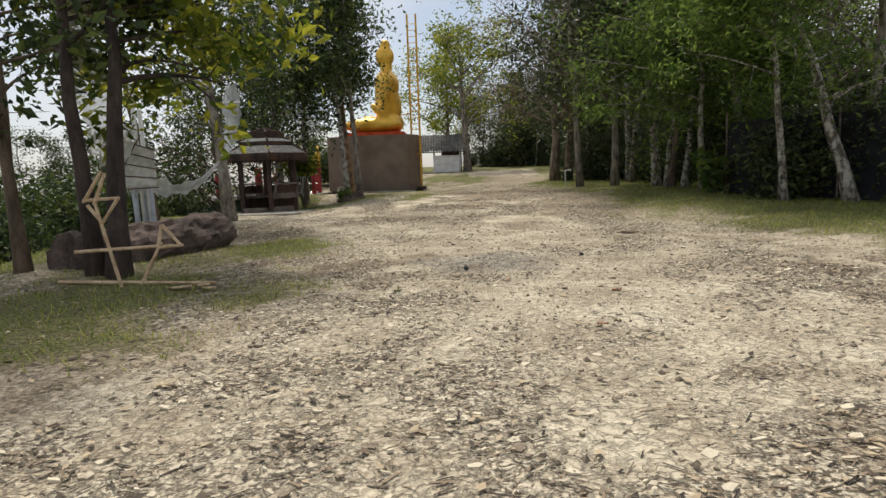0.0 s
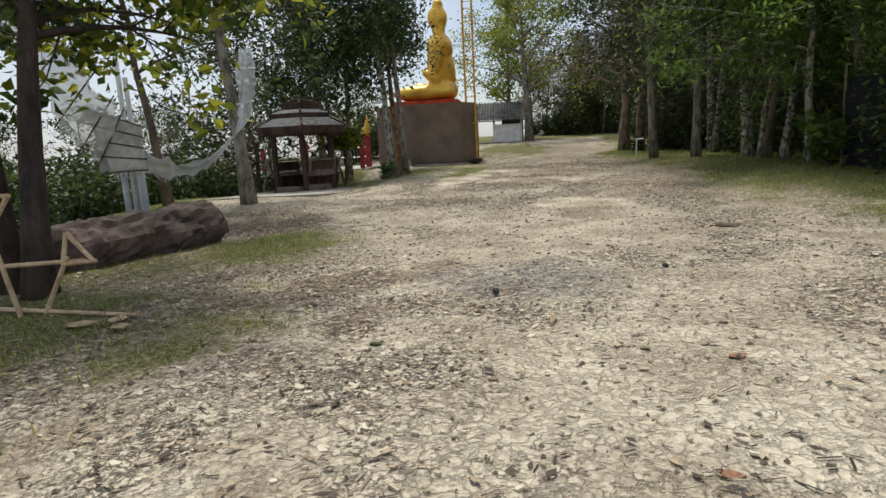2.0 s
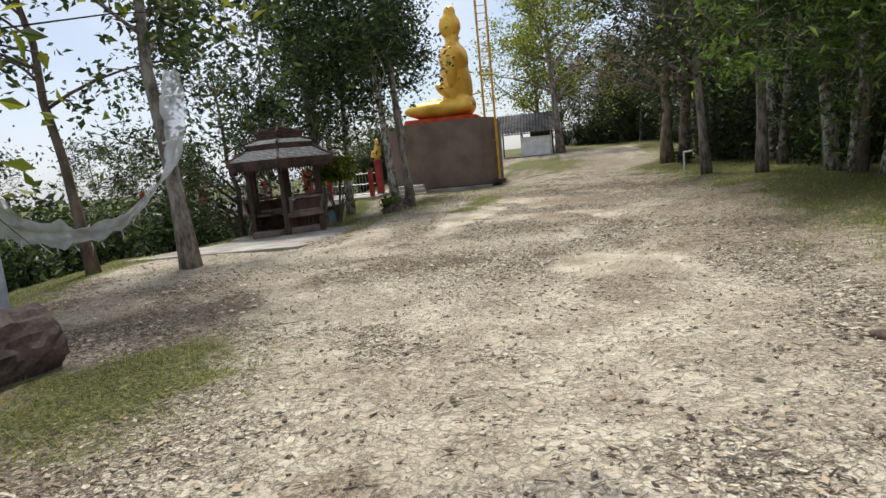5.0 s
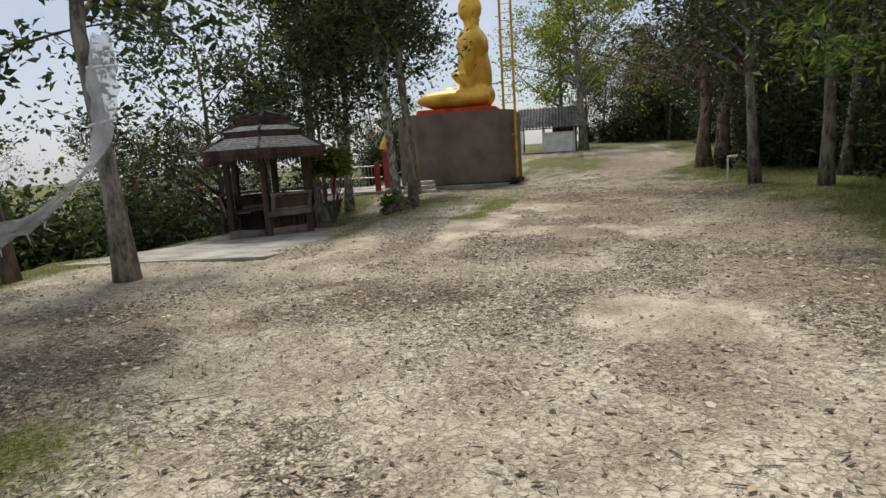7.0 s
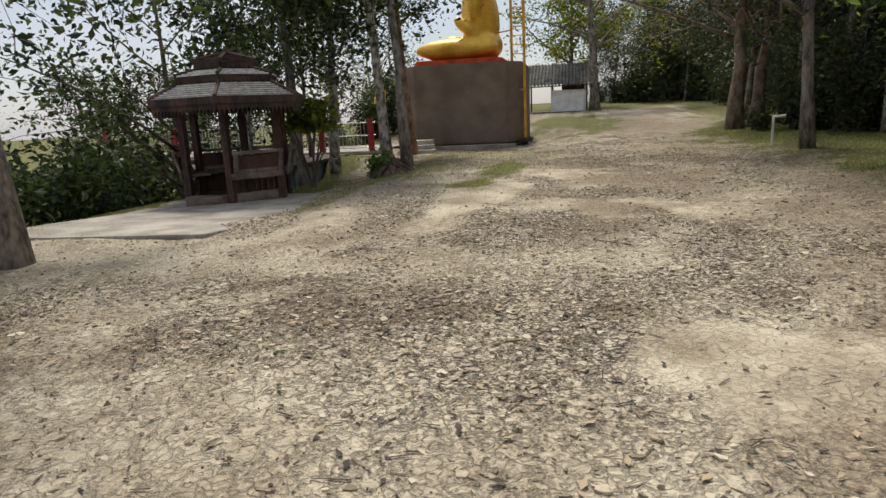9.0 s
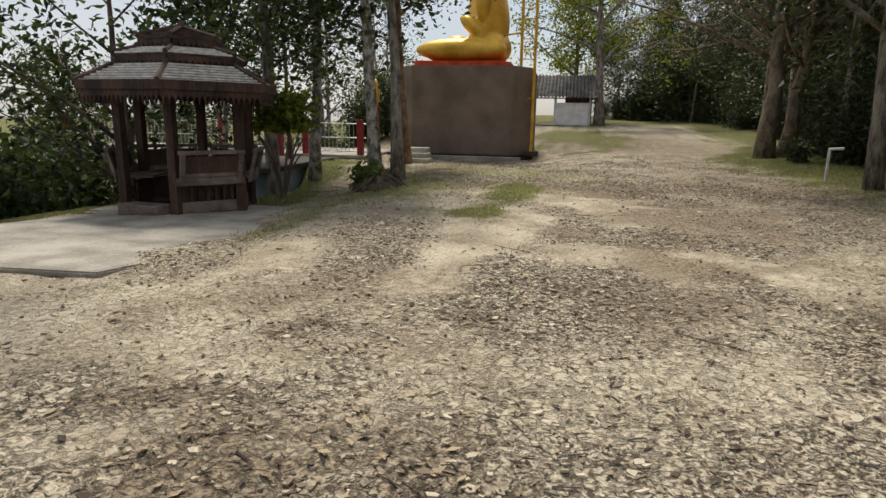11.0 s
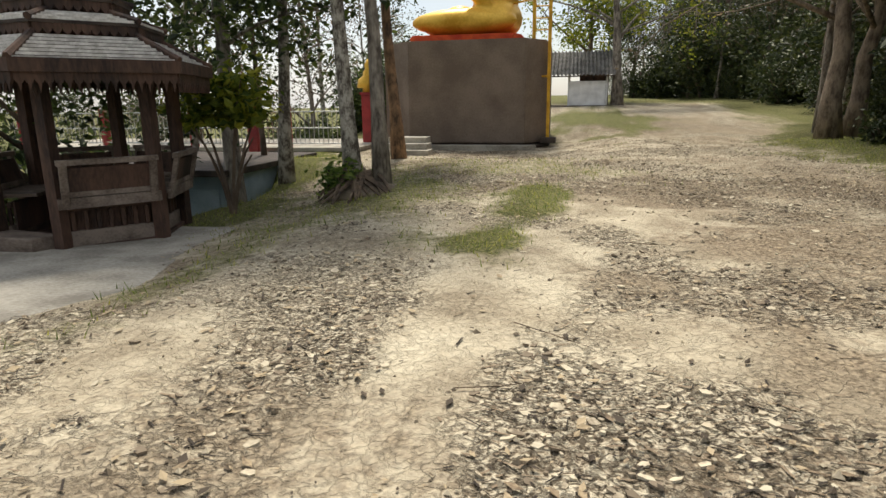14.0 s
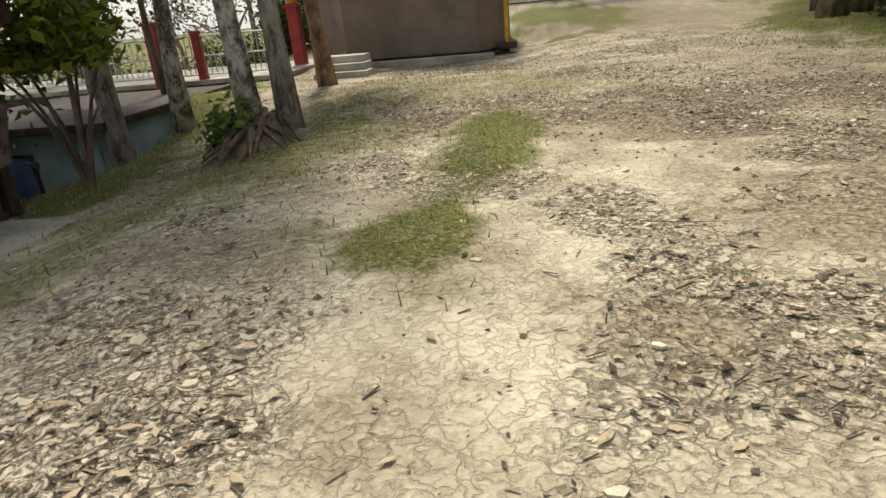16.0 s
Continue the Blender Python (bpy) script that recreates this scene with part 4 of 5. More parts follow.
def low_building():
    root = thing("low_building", (-6.6, 25.5, -2.75), "low pale blue building built into the slope", "building")
    part("wall", box(-3.5, 0.3, 0.0, 0.18, 0, 2.9), BLUE_WALL, root, "pale blue plastered wall")
    part("side_wall", box(0.15, 0.3, 0.18, 4.0, 0, 2.9), BLUE_WALL, root)
    part("door", box(-0.6, 0.05, -0.04, 0.0, 0.6, 2.6, 0.01), BLUE_WALL, root)
    w = part("window", box(-1.9, -1.25, -0.05, 0.0, 1.5, 2.5, 0.01), SHUTTER_BLUE, root, "blue window shutter")
    part("window_frame", box(-1.96, -1.19, -0.03, -0.002, 1.44, 2.56, 0.01), OLD_WOOD, root)
    # Shade on the roof edge is put into its colour.
    part("roof_edge", box(-3.8, 0.45, -0.35, 4.0, 2.9, 3.03, 0.02), DARK_BASE_AND_SHADE, root, "roof edge with shade in its near-black colour")
    return root


low_building()


def red_pillar(x, y, z0, z1, gold):
    root = thing("red_pillar", (x, y, z0), "dark red painted pillar topped with gold figure", "pillar", "red pillars")
    part("shaft", box(-0.16, 0.16, -0.16, 0.16, 0, z1 - z0, 0.02), RED_PAINT, root)
    part("cap", box(-0.2, 0.2, -0.2, 0.2, z1 - z0, z1 - z0 + 0.08, 0.02), RED_PAINT, root)
    if gold:
        h = z1 - z0 + 0.08
        part("finial", tube([(0, 0, h), (0, 0, h + 0.16), (-0.04, 0, h + 0.2), (-0.04, 0, h + 0.36), (0.04, 0, h + 0.48), (0.06, 0, h + 0.66), (0.04, 0, h + 0.74), (0.05, 0, h + 0.84), (0.05, 0, h + 0.94), (0.05, 0, h + 1.06)], [0.16, 0.14, 0.3, 0.24, 0.16, 0.17, 0.07, 0.11, 0.08, 0.015], 12), GOLD, root, smooth=True)
    return root


red_pillar(-6.45, 34.6, -0.5, 1.75, True)
red_pillar(-9.0, 31.6, -2.6, 1.6, False)


def steps():
    root = thing("entry_steps", (-4.3, 31.0, 0.05), "short worn concrete steps beside the pedestal", "steps")
    for k in range(3):
        part("step", box(-0.55, 0.75 - 0.1 * k, 0.3 * k, 0.3 * (k + 1) + 0.3, -0.3, 0.16 * (k + 1), 0.01), CONCRETE, root)
    return root


steps()


# ---- around the dark tree ----
def log():
    rng = np.random.default_rng(5)
    a, b = Vector((-4.2, 6.9, 0.14)), Vector((-3.12, 9.55, 0.24))
    n, sides = 40, 36
    vs, fs = [], []
    d = (b - a).normalized()
    u, v = Vector((d.y, -d.x, 0)).normalized(), Vector((0, 0, 1))
    for i in range(n):
        p = a.lerp(b, i / (n - 1))
        for k in range(sides):
            w = 2 * math.pi * k / sides
            r = 0.39 * (1 + 0.22 * noise.noise((math.cos(w) * 1.6, math.sin(w) * 1.6, i * 0.14)) + 0.16 * noise.noise((math.cos(w) * 5, math.sin(w) * 5, i * 0.4)) + 0.07 * noise.noise((math.cos(w) * 14, math.sin(w) * 14, i * 1.1)))
            vs.append(tuple(p + r * (1.1 * math.cos(w) * u + 0.95 * math.sin(w) * v)))
    for i in range(n - 1):
        for k in range(sides):
            fs.append((i * sides + k, i * sides + (k + 1) % sides, (i + 1) * sides + (k + 1) % sides, (i + 1) * sides + k))
    fs.append(tuple(range(sides))[::-1])
    fs.append(tuple((n - 1) * sides + k for k in range(sides)))
    tagged(part("fallen_log", (vs, fs), BARK_LOG), "thick dark weathered log lying on the ground", "log")


log()


def bamboo_frame(name, at, sticks, label):
    root = thing(name, (*at, gz(*at)), label, "bamboo sticks", "bamboo star frames")
    for a, b in sticks:
        part("bamboo_stick", stick(a, b, 0.022, 0.018), BAMBOO, root)
    return root


bamboo_frame("bamboo_star", (-2.75, 5.5), [((0, 0, 0), (-0.22, 0, 1.0)), ((-0.5, 0, 0.42), (0.62, 0.05, 0.46)), ((0.22, 0, 0.0), (0.5, 0.0, 0.5)), ((-0.22, 0, 0.95), (-0.08, 0.02, 1.3)), ((-0.34, 0, 1.0), (0.06, 0.02, 1.02)), ((-0.34, 0, 0.98), (-0.12, 0.02, 1.32)), ((0.06, 0, 1.02), (-0.16, 0.02, 0.74)), ((-0.3, 0, 0.95), (-0.16, 0.02, 0.74)),
    ((0.46, 0, 0.44), (0.52, 0, 0.7)), ((0.52, 0, 0.7), (0.72, 0.02, 0.45)), ((0.46, 0, 0.44), (0.74, 0.02, 0.46))], "crooked peeled bamboo stick frame with triangles")
pole = part("bamboo_pole", stick((-3.6, 5.7, 0.06), (-1.6, 5.35, 0.05), 0.022, 0.016), BAMBOO)
tagged(pole, "long bamboo pole lying on the grass", "pole")


def pipes():
    root = thing("pipe_bundle", (-5.03, 10.9, gz(-5.03, 10.9)), "bundle of grey pipes standing behind the log", "pipes")
    for k, (x, h, m) in enumerate(((-0.16, 1.45, PVC), (0.0, 1.5, PVC), (0.16, 1.55, PVC), (-0.05, 3.1, PVC_WHITE), (0.1, 2.6, PVC_WHITE))):
        part("pipe", stick((x, 0.04 * (k % 2), -0.1), (x - 0.1, 0.1 + 0.04 * (k % 2), h), 0.055 if k < 3 else 0.042, sides=12), m, root, smooth=True)
    return root


pipes()


def netting_strip():
    """Netting slung from the tree to the pipes and up to the dark tree, with thin battens across."""
    rng = np.random.default_rng(8)
    keys = [((-4.3, 14.25, 3.5), 0.34, (1, 0.2, 0)), ((-4.28, 14.2, 2.8), 0.36, (1, 0.2, 0)), ((-4.4, 14.0, 1.9), 0.3, (0.8, 0, 0.3)), ((-4.8, 13.5, 1.25), 0.26, (0.3, 0, 1)), ((-5.15, 12.9, 1.0), 0.26, (0.2, 0, 1)), ((-5.4, 12.2, 1.12), 0.32, (0.2, 0, 1)), ((-5.35, 11.4, 1.5), 0.5, (0.3, 0, 1)),
            ((-5.2, 10.75, 1.6), 0.9, (0.6, 0, 1)), ((-5.1, 10.1, 1.9), 0.95, (0.9, 0, 1)), ((-4.75, 9.0, 2.5), 0.75, (1, 0, 0.9)), ((-4.1, 7.6, 3.1), 0.5, (1, 0, 0.8)), ((-3.5, 6.5, 3.7), 0.4, (1, 0, 0.6))]
    root = thing("hanging_net", keys[0][0], "torn white netting slung between tree and pipes", "netting")
    off = Vector(keys[0][0])
    vs, fs, cols, fine, rows = [], [], 9, 6, []
    for i in range((len(keys) - 1) * fine + 1):
        k, u = min(i // fine, len(keys) - 2), (i - min(i // fine, len(keys) - 2) * fine) / fine
        q = [Vector(keys[min(max(k + d, 0), len(keys) - 1)][0]) for d in (-1, 0, 1, 2)]
        p = 0.5 * (2 * q[1] + (q[2] - q[0]) * u + (2 * q[0] - 5 * q[1] + 4 * q[2] - q[3]) * u * u + (3 * q[1] - q[0] - 3 * q[2] + q[3]) * u ** 3)
        w = keys[k][1] * (1 - u) + keys[k + 1][1] * u
        ac = Vector(keys[k][2]).lerp(Vector(keys[k + 1][2]), u).normalized()
        rows.append((p - off, w, ac))
        for c in range(cols):
            s = (c / (cols - 1) - 0.5) * (1 + (0.22 * rng.normal() if c in (0, cols - 1) else 0))
            vs.append(tuple(p - off + ac * s * w + Vector((0.02 * math.sin(i * 1.1 + c), 0.04 * math.sin(i * 0.7 + c * 1.7), 0.02 * math.cos(i + 2 * c)))))
    for i in range(len(rows) - 1):
        for c in range(cols - 1):
            fs.append((i * cols + c, i * cols + c + 1, (i + 1) * cols + c + 1, (i + 1) * cols + c))
    part("netting", (vs, fs), NET, root, smooth=True)
    for i in (4, 9):
        p, w, ac = rows[i]
        part("batten", stick(p - ac * w * 0.6, p + ac * w * 0.6, 0.022, sides=5), WHITE_PAINT, root, "white stick holding the net open")
    for i in (39, 43, 47, 51, 55, 60):
        p, w, ac = rows[i]
        part("batten", stick(p - ac * w * 0.65, p + ac * w * 0.6, 0.013, sides=5), TWIG, root, "thin dark batten")
    # flat stretch of netting spread over dark battens before the pipes
    flat = [Vector(p) - off for p in ((-5.62, 10.66, 2.16), (-4.66, 10.7, 1.78), (-4.68, 10.72, 1.08), (-5.27, 10.68, 1.06))]
    gv, gf, m = [], [], 10
    for j in range(m + 1):
        for i in range(m + 1):
            p = flat[0].lerp(flat[1], i / m).lerp(flat[3].lerp(flat[2], i / m), j / m)
            gv.append((p.x, p.y + 0.02 * math.sin(i * 1.3 + j), p.z + 0.012 * math.sin(i * 2.1)))
    for j in range(m):
        for i in range(m):
            gf.append((j * (m + 1) + i, j * (m + 1) + i + 1, (j + 1) * (m + 1) + i + 1, (j + 1) * (m + 1) + i))
    panel = part("net_panel", (gv, gf), SLAT, root, "bleached netting panel", smooth=True)
    so = panel.modifiers.new("thick", "SOLIDIFY")
    so.thickness = 0.012
    for k in range(5):
        a = flat[0].lerp(flat[3], k / 4) + Vector((-0.06, -0.03, 0))
        b = flat[1].lerp(flat[2], k / 4) + Vector((0.05, -0.03, 0))
        part("batten", stick(a, b, 0.013, sides=5), TWIG, root, "thin dark batten")
    for k in range(12):
        a = flat[3].lerp(flat[2], (k + 0.5) / 12)
        part("fringe", tube([a, a + Vector((0.03 * rng.normal(), 0, -0.07)), a + Vector((0.05 * rng.normal(), 0, -0.14))], [0.01, 0.008, 0.003], 4), SLAT, root)
    for i in range(14, 46, 2):
        p, w, ac = rows[i]
        a = p - ac * w * 0.5
        part("fringe", tube([a, a + Vector((0.03 * rng.normal(), 0.03 * rng.normal(), -0.08)), a + Vector((0.06 * rng.normal(), 0.05 * rng.normal(), -0.16))], [0.012, 0.009, 0.003], 4), NET, root)


netting_strip()


# ---- right-hand side ----
# Black sheet fills in the shade of a dark hollow behind the poles.
def hollow_sheet():
    root = thing("dark_hollow_sheet", (10.2, 12.5, gz(10.2, 12.5)), "black sheet on thin poles standing in for a dark hollow", "screen")
    vs, fs = [], []
    cols, rows = 26, 8
    for j in range(rows):
        for i in range(cols):
            x = -1.5 + 0.34 * i * 0.5
            y = 3.2 - 0.34 * i
            vs.append((x + 0.06 * math.sin(i * 1.3 + j), y, 2.0 * j / (rows - 1)))
    for j in range(rows - 1):
        for i in range(cols - 1):
            fs.append((j * cols + i, j * cols + i + 1, (j + 1) * cols + i + 1, (j + 1) * cols + i))
    cl = part("cloth", (vs, fs), HOLLOW_BLACK, root)
    so = cl.modifiers.new("thick", "SOLIDIFY")
    so.thickness = 0.01
    for i in (0, 8, 16, 25):
        part("pole", stick((-1.56 + 0.17 * i, 3.2 - 0.34 * i, -0.2), (-1.56 + 0.17 * i, 3.2 - 0.34 * i, 2.3), 0.025), GREY_WOOD, root)
    return root


hollow_sheet()


def white_stake():
    root = thing("pipe_stake", (6.1, 25.6, gz(6.1, 25.6)), "small bent white pipe stake in the grass", "stake")
    part("upright", stick((0, 0, -0.1), (0, 0, 0.7), 0.03), PVC_WHITE, root)
    part("arm", stick((-0.02, 0, 0.7), (0.26, 0, 0.72), 0.03), PVC_WHITE, root)


white_stake()
tree((8.6, 18.6), "feathery green tree reaching over the grass", BARK_PALE, LEAF_FEATHER, height=5.4, radius=0.12, seed=51, lean=(0.3, -0.8), limbs=18, first=0.32, reach=3.2, rise=0.18, leaves=14000, leaf=0.15, wide=0.3, clump=0.5, fork=4.6)
tree((8.3, 19.4), "pale twin-stemmed tree at the grass edge", BARK_PALE, LEAF_FEATHER, height=5.2, radius=0.1, seed=55, lean=(0.5, 0.2), limbs=14, first=0.4, reach=2.4, rise=0.2, leaves=7000, leaf=0.15, wide=0.3, clump=0.5)
tree((10.0, 12.4), "leaning pale tree before the black screen", BARK_PALE, LEAF_FEATHER, height=6.2, radius=0.15, seed=53, lean=(-1.6, 0.8), limbs=12, first=0.35, reach=2.6, rise=0.3, leaves=5000, leaf=0.14, wide=0.35, clump=0.5)
tree((8.9, 13.2), "light green feathery tree at the wood's edge", BARK_PALE, LEAF_FEATHER, height=5.8, radius=0.1, seed=57, lean=(-0.7, -0.4), limbs=18, first=0.48, reach=3.2, rise=0.2, leaves=9000, leaf=0.16, wide=0.35, clump=0.5)
tree((8.5, 16.9), "light green feathery tree at the wood's edge", BARK_PALE, LEAF_FEATHER, height=6.4, radius=0.11, seed=59, lean=(-0.5, -0.5), limbs=18, first=0.4, reach=3.4, rise=0.3, leaves=9000, leaf=0.17, wide=0.35, clump=0.55)
bush("shrub", (8.3, 15.6), "large-leaved light green shrub in the grass", (0.5, 1.2), 160, 0.3, LEAF_FEATHER, 61, "shrub")
bush("shrub", (7.1, 30.2), "small dark green shrub beside the track", (0.4, 0.6), 420, 0.12, LEAF_FOREST, 63, "shrub")
bush("shrub", (-4.55, 22.6), "yellow-green leafy shrub beside the pavilion", (0.75, 2.1), 1100, 0.16, LEAF_BRIGHT, 65, "shrub", low=1.3)
bush("potted_shrub", (-3.1, 23.2), "small green shrub between the trunks", (0.4, 0.55), 420, 0.13, LEAF_FEATHER, 67, "shrub")


def root_mound():
    x, y = -2.7, 23.1
    root = thing("root_mound", (x, y, gz(x, y)), "tangle of exposed tree roots on earth", "roots")
    rng = np.random.default_rng(4)
    for k in range(34):
        store = ([], [])
        w = rng.random() * 6.283
        far = 0.35 + rng.random() * 0.5
        s = Vector((rng.normal() * 0.18 - 0.3, rng.normal() * 0.18 + 0.5, 0.26 + 0.1 * rng.random()))
        e = Vector((math.cos(w) * far, math.sin(w) * far * 0.9, 0.0))
        tube(bez(s, s.lerp(e, 0.45) + Vector((rng.normal() * 0.1, 0, 0.14)), e, 7), [0.045, 0.04, 0.036, 0.032, 0.028, 0.02, 0.012], 5, store)
        part("root", store, TWIG, root)
    bm = bmesh.new()
    bmesh.ops.create_icosphere(bm, subdivisions=4, radius=1, matrix=Matrix.LocRotScale((-0.1, 0.4, -0.03), None, (0.6, 0.7, 0.24)))
    for v in bm.verts:
        v.co *= 1 + 0.12 * noise.noise(v.co * 3)
    part("earth", bm, CLOD, root, smooth=True)


root_mound()


# ---- single things lying about ----
def lying_stick(name, a, b, r, mat, label, category="stick"):
    za, zb = gz(*a), gz(*b)
    mid = ((a[0] + b[0]) / 2 + 0.03, (a[1] + b[1]) / 2 - 0.02)
    ob = part(name, tube([(*a, za + r + 0.01), (*mid, gz(*mid) + r + 0.012), (*b, zb + r + 0.01)], [r, r * 0.9, r * 0.5], 6), mat)
    return tagged(ob, label, category)


def lump(name, at, size, mat, label, category, seed):
    bm = bmesh.new()
    bmesh.ops.create_icosphere(bm, subdivisions=3, radius=1, matrix=Matrix.LocRotScale(None, Euler((0, 0, seed)), size))
    for v in bm.verts:
        v.co *= 1 + 0.35 * noise.noise(v.co * 9 + Vector((seed, 0, 0)))
    ob = part(name, bm, mat, None, "", True)
    ob.matrix_basis = pose(*at, gz(*at) + size[2] * 0.4)
    return tagged(ob, label, category)


lump("stone", (2.81, 6.85), (0.035, 0.03, 0.03), CHAR, "small black burnt stone on the dirt", "stone", 1)
lump("charred_stump", (1.22, 5.98), (0.04, 0.03, 0.03), CHAR, "charred stub of wood by the ash", "wood", 2)
lump("clump_of_litter", (4.14, 9.25), (0.16, 0.09, 0.04), TWIG, "dark clump of rotten litter", "litter", 3)
lying_stick("pale_stick", (1.27, 5.99), (1.42, 6.2), 0.011, BAMBOO, "pale stick end poking from the ash")
lying_stick("pale_stick", (1.62, 5.0), (1.64, 5.28), 0.012, BAMBOO, "split pale stick lying on the dirt")
lying_stick("pale_stick", (1.02, 5.35), (1.1, 5.6), 0.008, BAMBOO, "thin pale stick lying on the dirt")
for k, (a, b) in enumerate((((2.0, 4.6), (2.25, 4.72)), ((0.1, 17.9), (0.55, 17.6)), ((-0.1, 17.0), (0.3, 17.15)), ((1.6, 15.6), (2.1, 15.3)), ((0.9, 20.0), (1.3, 19.95)), ((1.5, 20.4), (1.75, 20.5)), ((2.4, 15.9), (2.9, 15.6)), ((-1.2, 10.5), (-0.8, 10.7)), ((3.4, 12.0), (3.9, 12.1)))):
    lying_stick("twig", a, b, 0.0035, TWIG, "thin dark twig lying on the dirt", "twig")


def broad_leaf(at, size, turn, mat, label):
    bm = bmesh.new()
    n = 9
    row = []
    for i in range(n):
        u = i / (n - 1)
        w = 0.34 * math.sin(math.pi * u ** 0.8) + 0.01
        row.append([bm.verts.new((size * (u - 0.5), size * w * s, size * (0.12 * abs(s) + 0.18 * (u - 0.4) ** 2))) for s in (-1, 0, 1)])
    for i in range(n - 1):
        for j in (0, 1):
            bm.faces.new((row[i][j], row[i + 1][j], row[i + 1][j + 1], row[i][j + 1]))
    ob = part("fallen_leaf", bm, mat, None, "", True)
    ob.matrix_basis = pose(*at, gz(*at) + 0.02, 0, 0, turn)
    so = ob.modifiers.new("thick", "SOLIDIFY")
    so.thickness = 0.002
    return tagged(ob, label, "leaf", "large fallen leaves")


BROWN_LEAF = material("brown_leaf", (0.14, 0.06, 0.03), (0.36, 0.18, 0.09), 12, 0.7, 0, 0.3)
TAN_LEAF = material("tan_leaf", (0.32, 0.23, 0.13), (0.55, 0.43, 0.27), 12, 0.7, 0, 0.3)
for at, size, turn, mat, label in (((2.16, 3.05), 0.09, -25, BROWN_LEAF, "reddish brown curled leaf on the dirt"), ((2.6, 4.3), 0.11, 20, BROWN_LEAF, "dark brown curled leaf on the dirt"),
        ((-1.9, 5.1), 0.24, 15, TAN_LEAF, "large dry tan leaf on the grass"), ((-1.7, 5.25), 0.2, 100, TAN_LEAF, "large dry tan leaf on the grass"), ((-1.55, 5.05), 0.18, -40, TAN_LEAF, "large dry tan leaf on the grass"),
        ((-0.46, 12.5), 0.08, 60, LEAF_BRIGHT, "fresh yellow-green leaf on the dirt"), ((0.5, 4.6), 0.1, 40, LEAF_BRIGHT, "fresh yellow-green leaf on the dirt")):
    broad_leaf(at, size, turn, mat, label)


# ---- litter, stones, grass ----
def scatter():
    rng = np.random.default_rng(12)

    def spots(n, dense):
        """Places on the clearing, closer together near the path."""
        y = -1.5 + 36 * rng.random(n) ** dense
        x = 1.0 + (rng.random(n) - 0.5) * 14
        ok = x > np.interp(y, EDGE_Y, EDGE_X) + 0.1
        return x[ok], y[ok]

    def rest(x, y):
        return ground_z(x, y)

    # dry leaves
    x, y = spots(85000, 1.15)
    g, a, d, lit = cover(x, y)
    keep = rng.random(len(x)) < 0.06 + 0.8 * lit * (0.45 + 0.55 * d)
    x, y = x[keep], y[keep]
    n = len(x)
    z = rest(x, y) + 0.035 * fractal(x, y, 0.6, 1.0) + 0.016 * fractal(x, y, 3.2, 7.0) + 0.012
    vs, fs = [], []
    w = rng.random(n) * 6.283
    s = 0.012 + 0.034 * rng.random(n) ** 2
    ca, sa = np.cos(w), np.sin(w)
    for i in range(n):
        for lx, ly, lz in ((-1, 0, 0.1), (0, 0.45, 0.35 * rng.random()), (1, 0, 0.5 * rng.random()), (0, -0.45, 0.3 * rng.random())):
            vs.append((x[i] + s[i] * (lx * ca[i] - ly * sa[i]), y[i] + s[i] * (lx * sa[i] + ly * ca[i]), z[i] + s[i] * lz))
        fs += [(4 * i, 4 * i + 1, 4 * i + 2), (4 * i, 4 * i + 2, 4 * i + 3)]
    tagged(part("dry_leaves", (vs, fs), DRY_LEAF), "scattered small brown dry leaves", "leaves", kind="stuff")

    # flakes of dried mud crust
    x, y = spots(80000, 1.25)
    g, a, d, lit = cover(x, y)
    keep = rng.random(len(x)) < 0.02 + 0.55 * lit ** 1.6 * (1 - 0.7 * g)
    x, y = x[keep], y[keep]
    n = len(x)
    z = rest(x, y) + 0.035 * fractal(x, y, 0.6, 1.0) + 0.016 * fractal(x, y, 3.2, 7.0)
    s = 0.011 + 0.026 * rng.random(n) ** 2.2
    ang = (2 * np.pi * (np.arange(5)[None] + 0.6 * rng.random((n, 5))) / 5) + 6.283 * rng.random((n, 1))
    rad = s[:, None] * (0.7 + 0.6 * rng.random((n, 5)))
    ox, oy = rad * np.cos(ang), 0.75 * rad * np.sin(ang)
    tx, ty = 0.22 * rng.normal(size=(n, 1)), 0.22 * rng.normal(size=(n, 1))
    top = z[:, None] + 0.008 + 0.004 * rng.random((n, 1)) + tx * ox + ty * oy
    up = np.stack([x[:, None] + ox, y[:, None] + oy, top], -1)
    dn = np.stack([x[:, None] + 0.9 * ox, y[:, None] + 0.9 * oy, top - 0.014], -1)
    vs = np.concatenate([up, dn], 1).reshape(-1, 3)
    k0 = 10 * np.arange(n)[:, None]
    caps = (k0 + np.arange(5)[None]).tolist()
    sides = np.concatenate([np.stack([k0[:, 0] + i, k0[:, 0] + i + 5, k0[:, 0] + (i + 1) % 5 + 5, k0[:, 0] + (i + 1) % 5], -1) for i in range(5)]).tolist()
    tagged(part("mud_flakes", (vs.tolist(), caps + sides), CRUST), "curled pale flakes of dried mud crust", "flakes", kind="stuff")

    # clods and pebbles
    x, y = spots(60000, 1.3)
    g, a, d, lit = cover(x, y)
    keep = rng.random(len(x)) < 0.12 + 0.8 * lit
    x, y = x[keep], y[keep]
    n = len(x)
    z = rest(x, y) + 0.035 * fractal(x, y, 0.6, 1.0) + 0.016 * fractal(x, y, 3.2, 7.0)
    s = 0.007 + 0.02 * rng.random(n) ** 3
    shape = np.array(((1, 0, 0), (0, 1, 0), (-1, 0, 0), (0, -1, 0), (0, 0, 0.75), (0, 0, -0.5)), float)
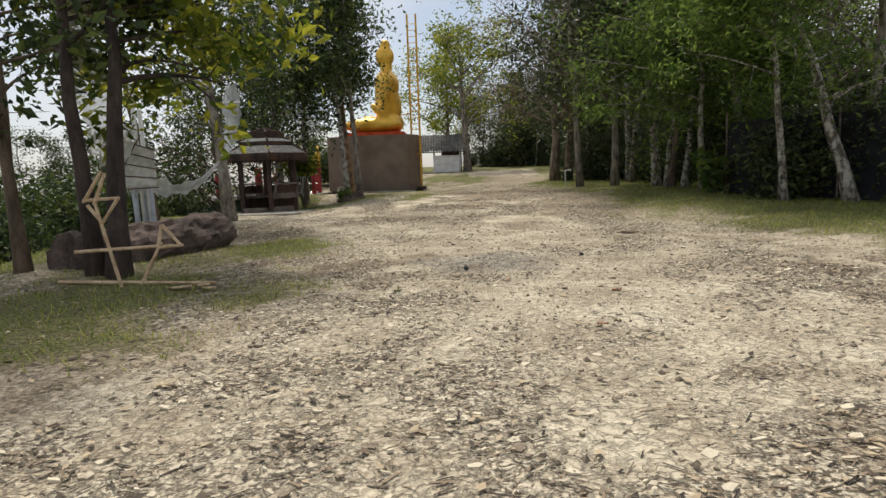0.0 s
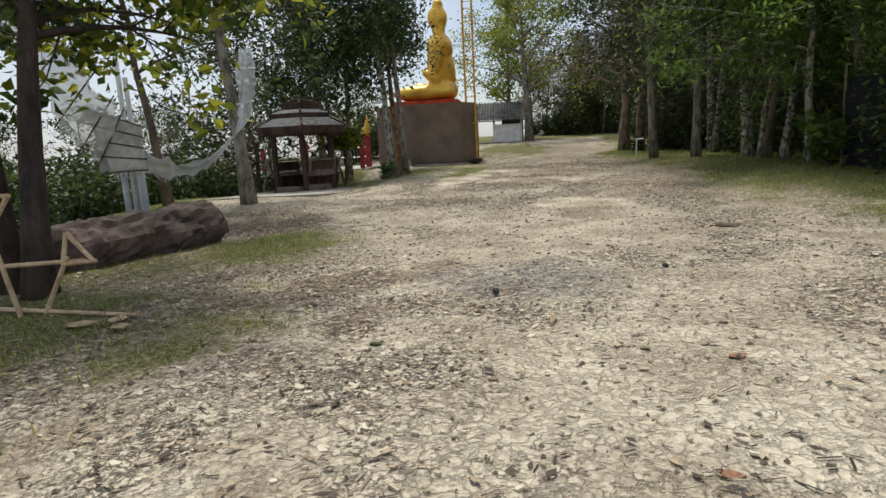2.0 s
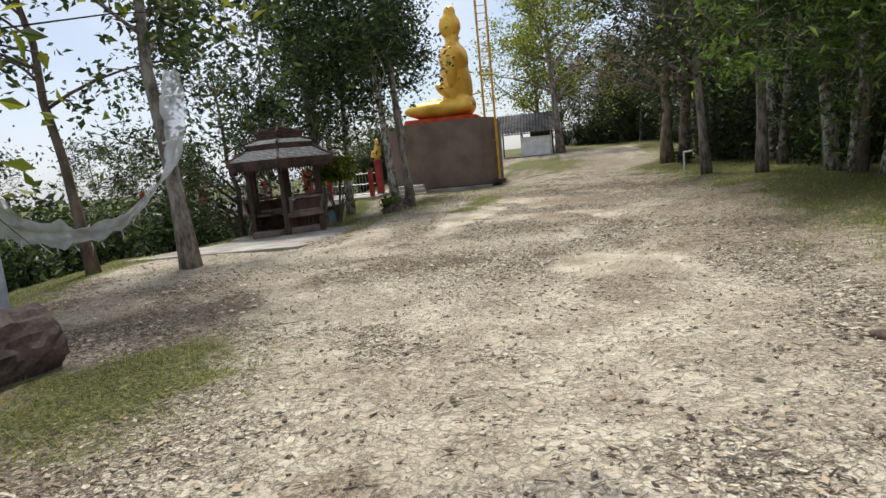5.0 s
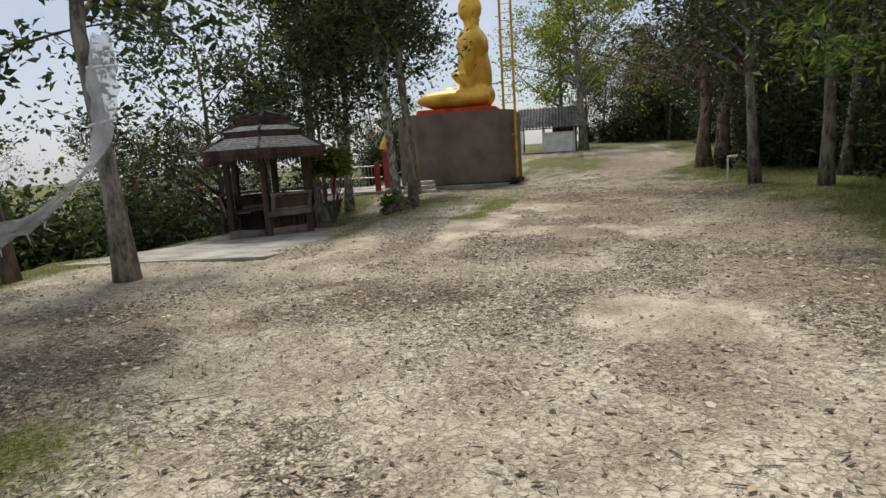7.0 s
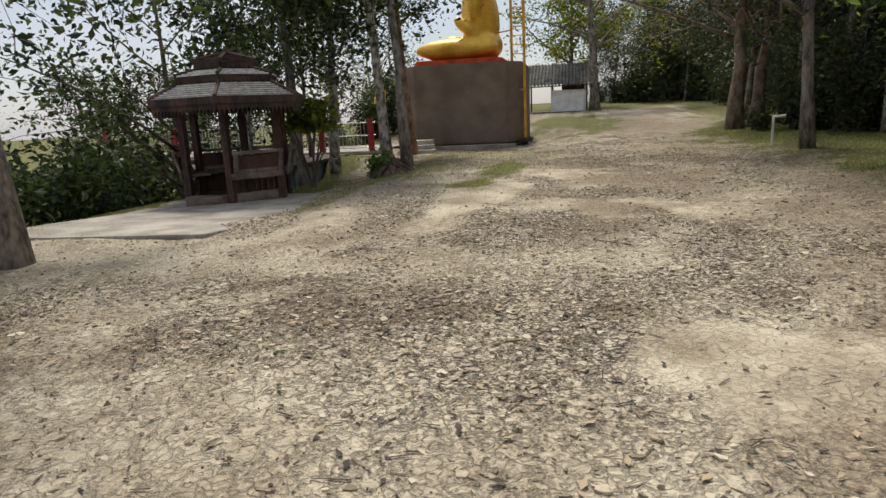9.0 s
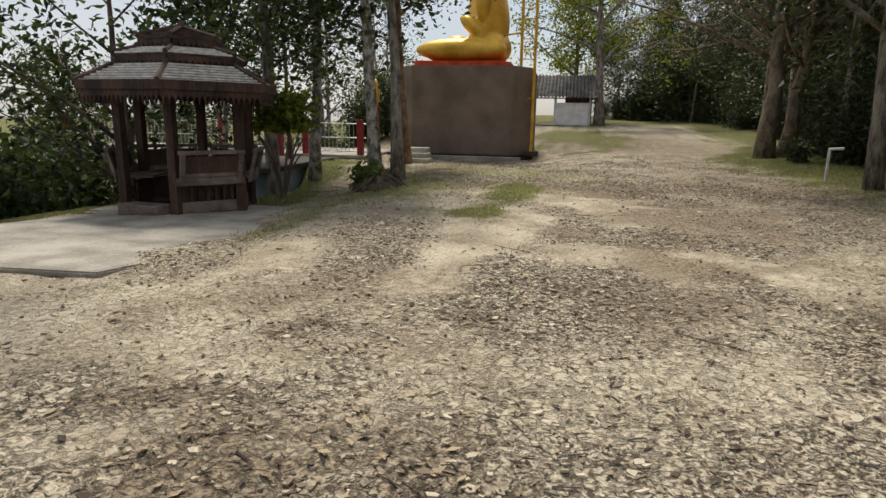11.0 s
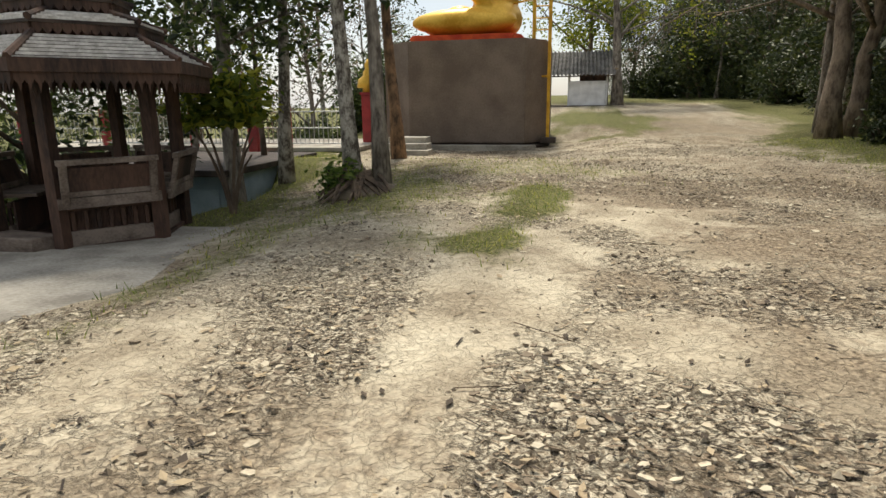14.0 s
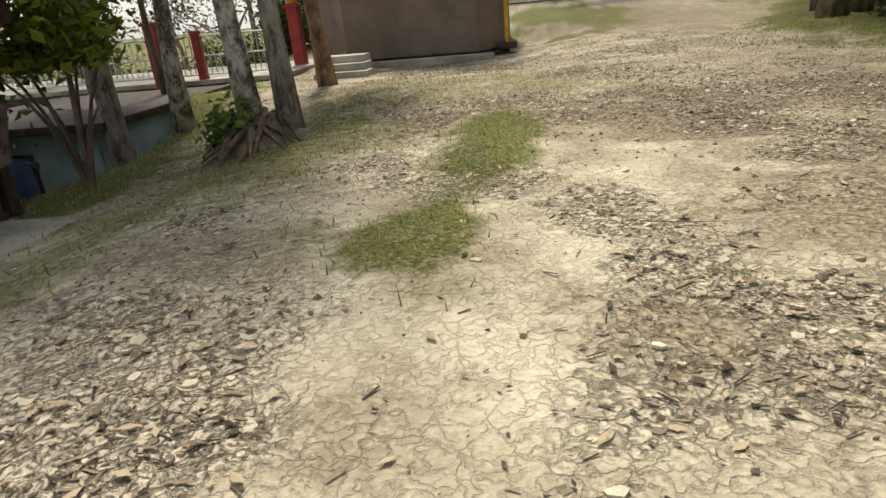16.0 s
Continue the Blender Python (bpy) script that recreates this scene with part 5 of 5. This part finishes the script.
    vv = shape[None] * (0.65 + 0.7 * rng.random((n, 6, 3)))
    w = rng.random(n) * 6.283
    c_, s_ = np.cos(w)[:, None], np.sin(w)[:, None]
    px = (vv[..., 0] * c_ - vv[..., 1] * s_) * s[:, None] + x[:, None]
    py = (vv[..., 0] * s_ + vv[..., 1] * c_) * s[:, None] + y[:, None]
    pz = vv[..., 2] * s[:, None] + z[:, None] + 0.003
    tri = np.array(((0, 1, 4), (1, 2, 4), (2, 3, 4), (3, 0, 4), (1, 0, 5), (2, 1, 5), (3, 2, 5), (0, 3, 5)))
    faces = (tri[None] + 6 * np.arange(n)[:, None, None]).reshape(-1, 3)
    tagged(part("pebbles", (np.stack([px, py, pz], -1).reshape(-1, 3).tolist(), faces.tolist()), CLOD), "loose pale clods and pebbles on the dirt", "pebbles", kind="stuff")

    # thin straws and crumbs
    x, y = spots(80000, 1.15)
    g, a, d, lit = cover(x, y)
    keep = rng.random(len(x)) < 0.06 + 0.9 * lit
    x, y = x[keep], y[keep]
    n = len(x)
    z = rest(x, y) + 0.035 * fractal(x, y, 0.6, 1.0) + 0.016 * fractal(x, y, 3.2, 7.0) + 0.006
    w = rng.normal(size=n) * 0.7
    ln, wd = 0.012 + 0.05 * rng.random(n) ** 2.5, 0.0025 + 0.004 * rng.random(n)
    cx, cy = np.cos(w), np.sin(w)
    quad = [np.stack([x + i * ln * cx - j * wd * cy, y + i * ln * cy + j * wd * cx, z + 0.006 * k], -1) for i, j, k in ((-1, -1, 0), (1, -1, 1), (1, 1, 1), (-1, 1, 0))]
    vs = np.stack(quad, 1).reshape(-1, 3)
    tagged(part("straw_crumbs", (vs.tolist(), np.arange(4 * n).reshape(-1, 4).tolist()), TWIG_BITS), "dark straw and twig crumbs on the dirt", "litter", kind="stuff")

    # grass blades
    x = -7 + 17 * rng.random(260000)
    y = 1 + 32 * rng.random(260000) ** 1.2
    gr = cover(x, y)[0]
    off = x - np.interp(y, EDGE_Y, EDGE_X)
    keep = (rng.random(len(x)) < gr ** 1.5 * 0.8) & (off > -0.6)
    x, y = x[keep], y[keep]
    n = len(x)
    z = rest(x, y) + 0.035 * fractal(x, y, 0.6, 1.0)
    h = 0.03 + 0.07 * rng.random(n) ** 1.5
    w = rng.random(n) * 6.283
    lx, ly = np.cos(w), np.sin(w)
    bend = h * (0.4 + 0.9 * rng.random(n))
    b0 = np.stack([x - ly * 0.006, y + lx * 0.006, z], -1)
    b1 = np.stack([x + ly * 0.006, y - lx * 0.006, z], -1)
    t = np.stack([x + lx * bend, y + ly * bend, z + h], -1)
    vs = np.stack([b0, b1, t], 1).reshape(-1, 3)
    tagged(part("grass", (vs.tolist(), np.arange(3 * n).reshape(-1, 3).tolist()), GRASS), "short patchy green and dry grass", "grass", kind="stuff")


scatter()
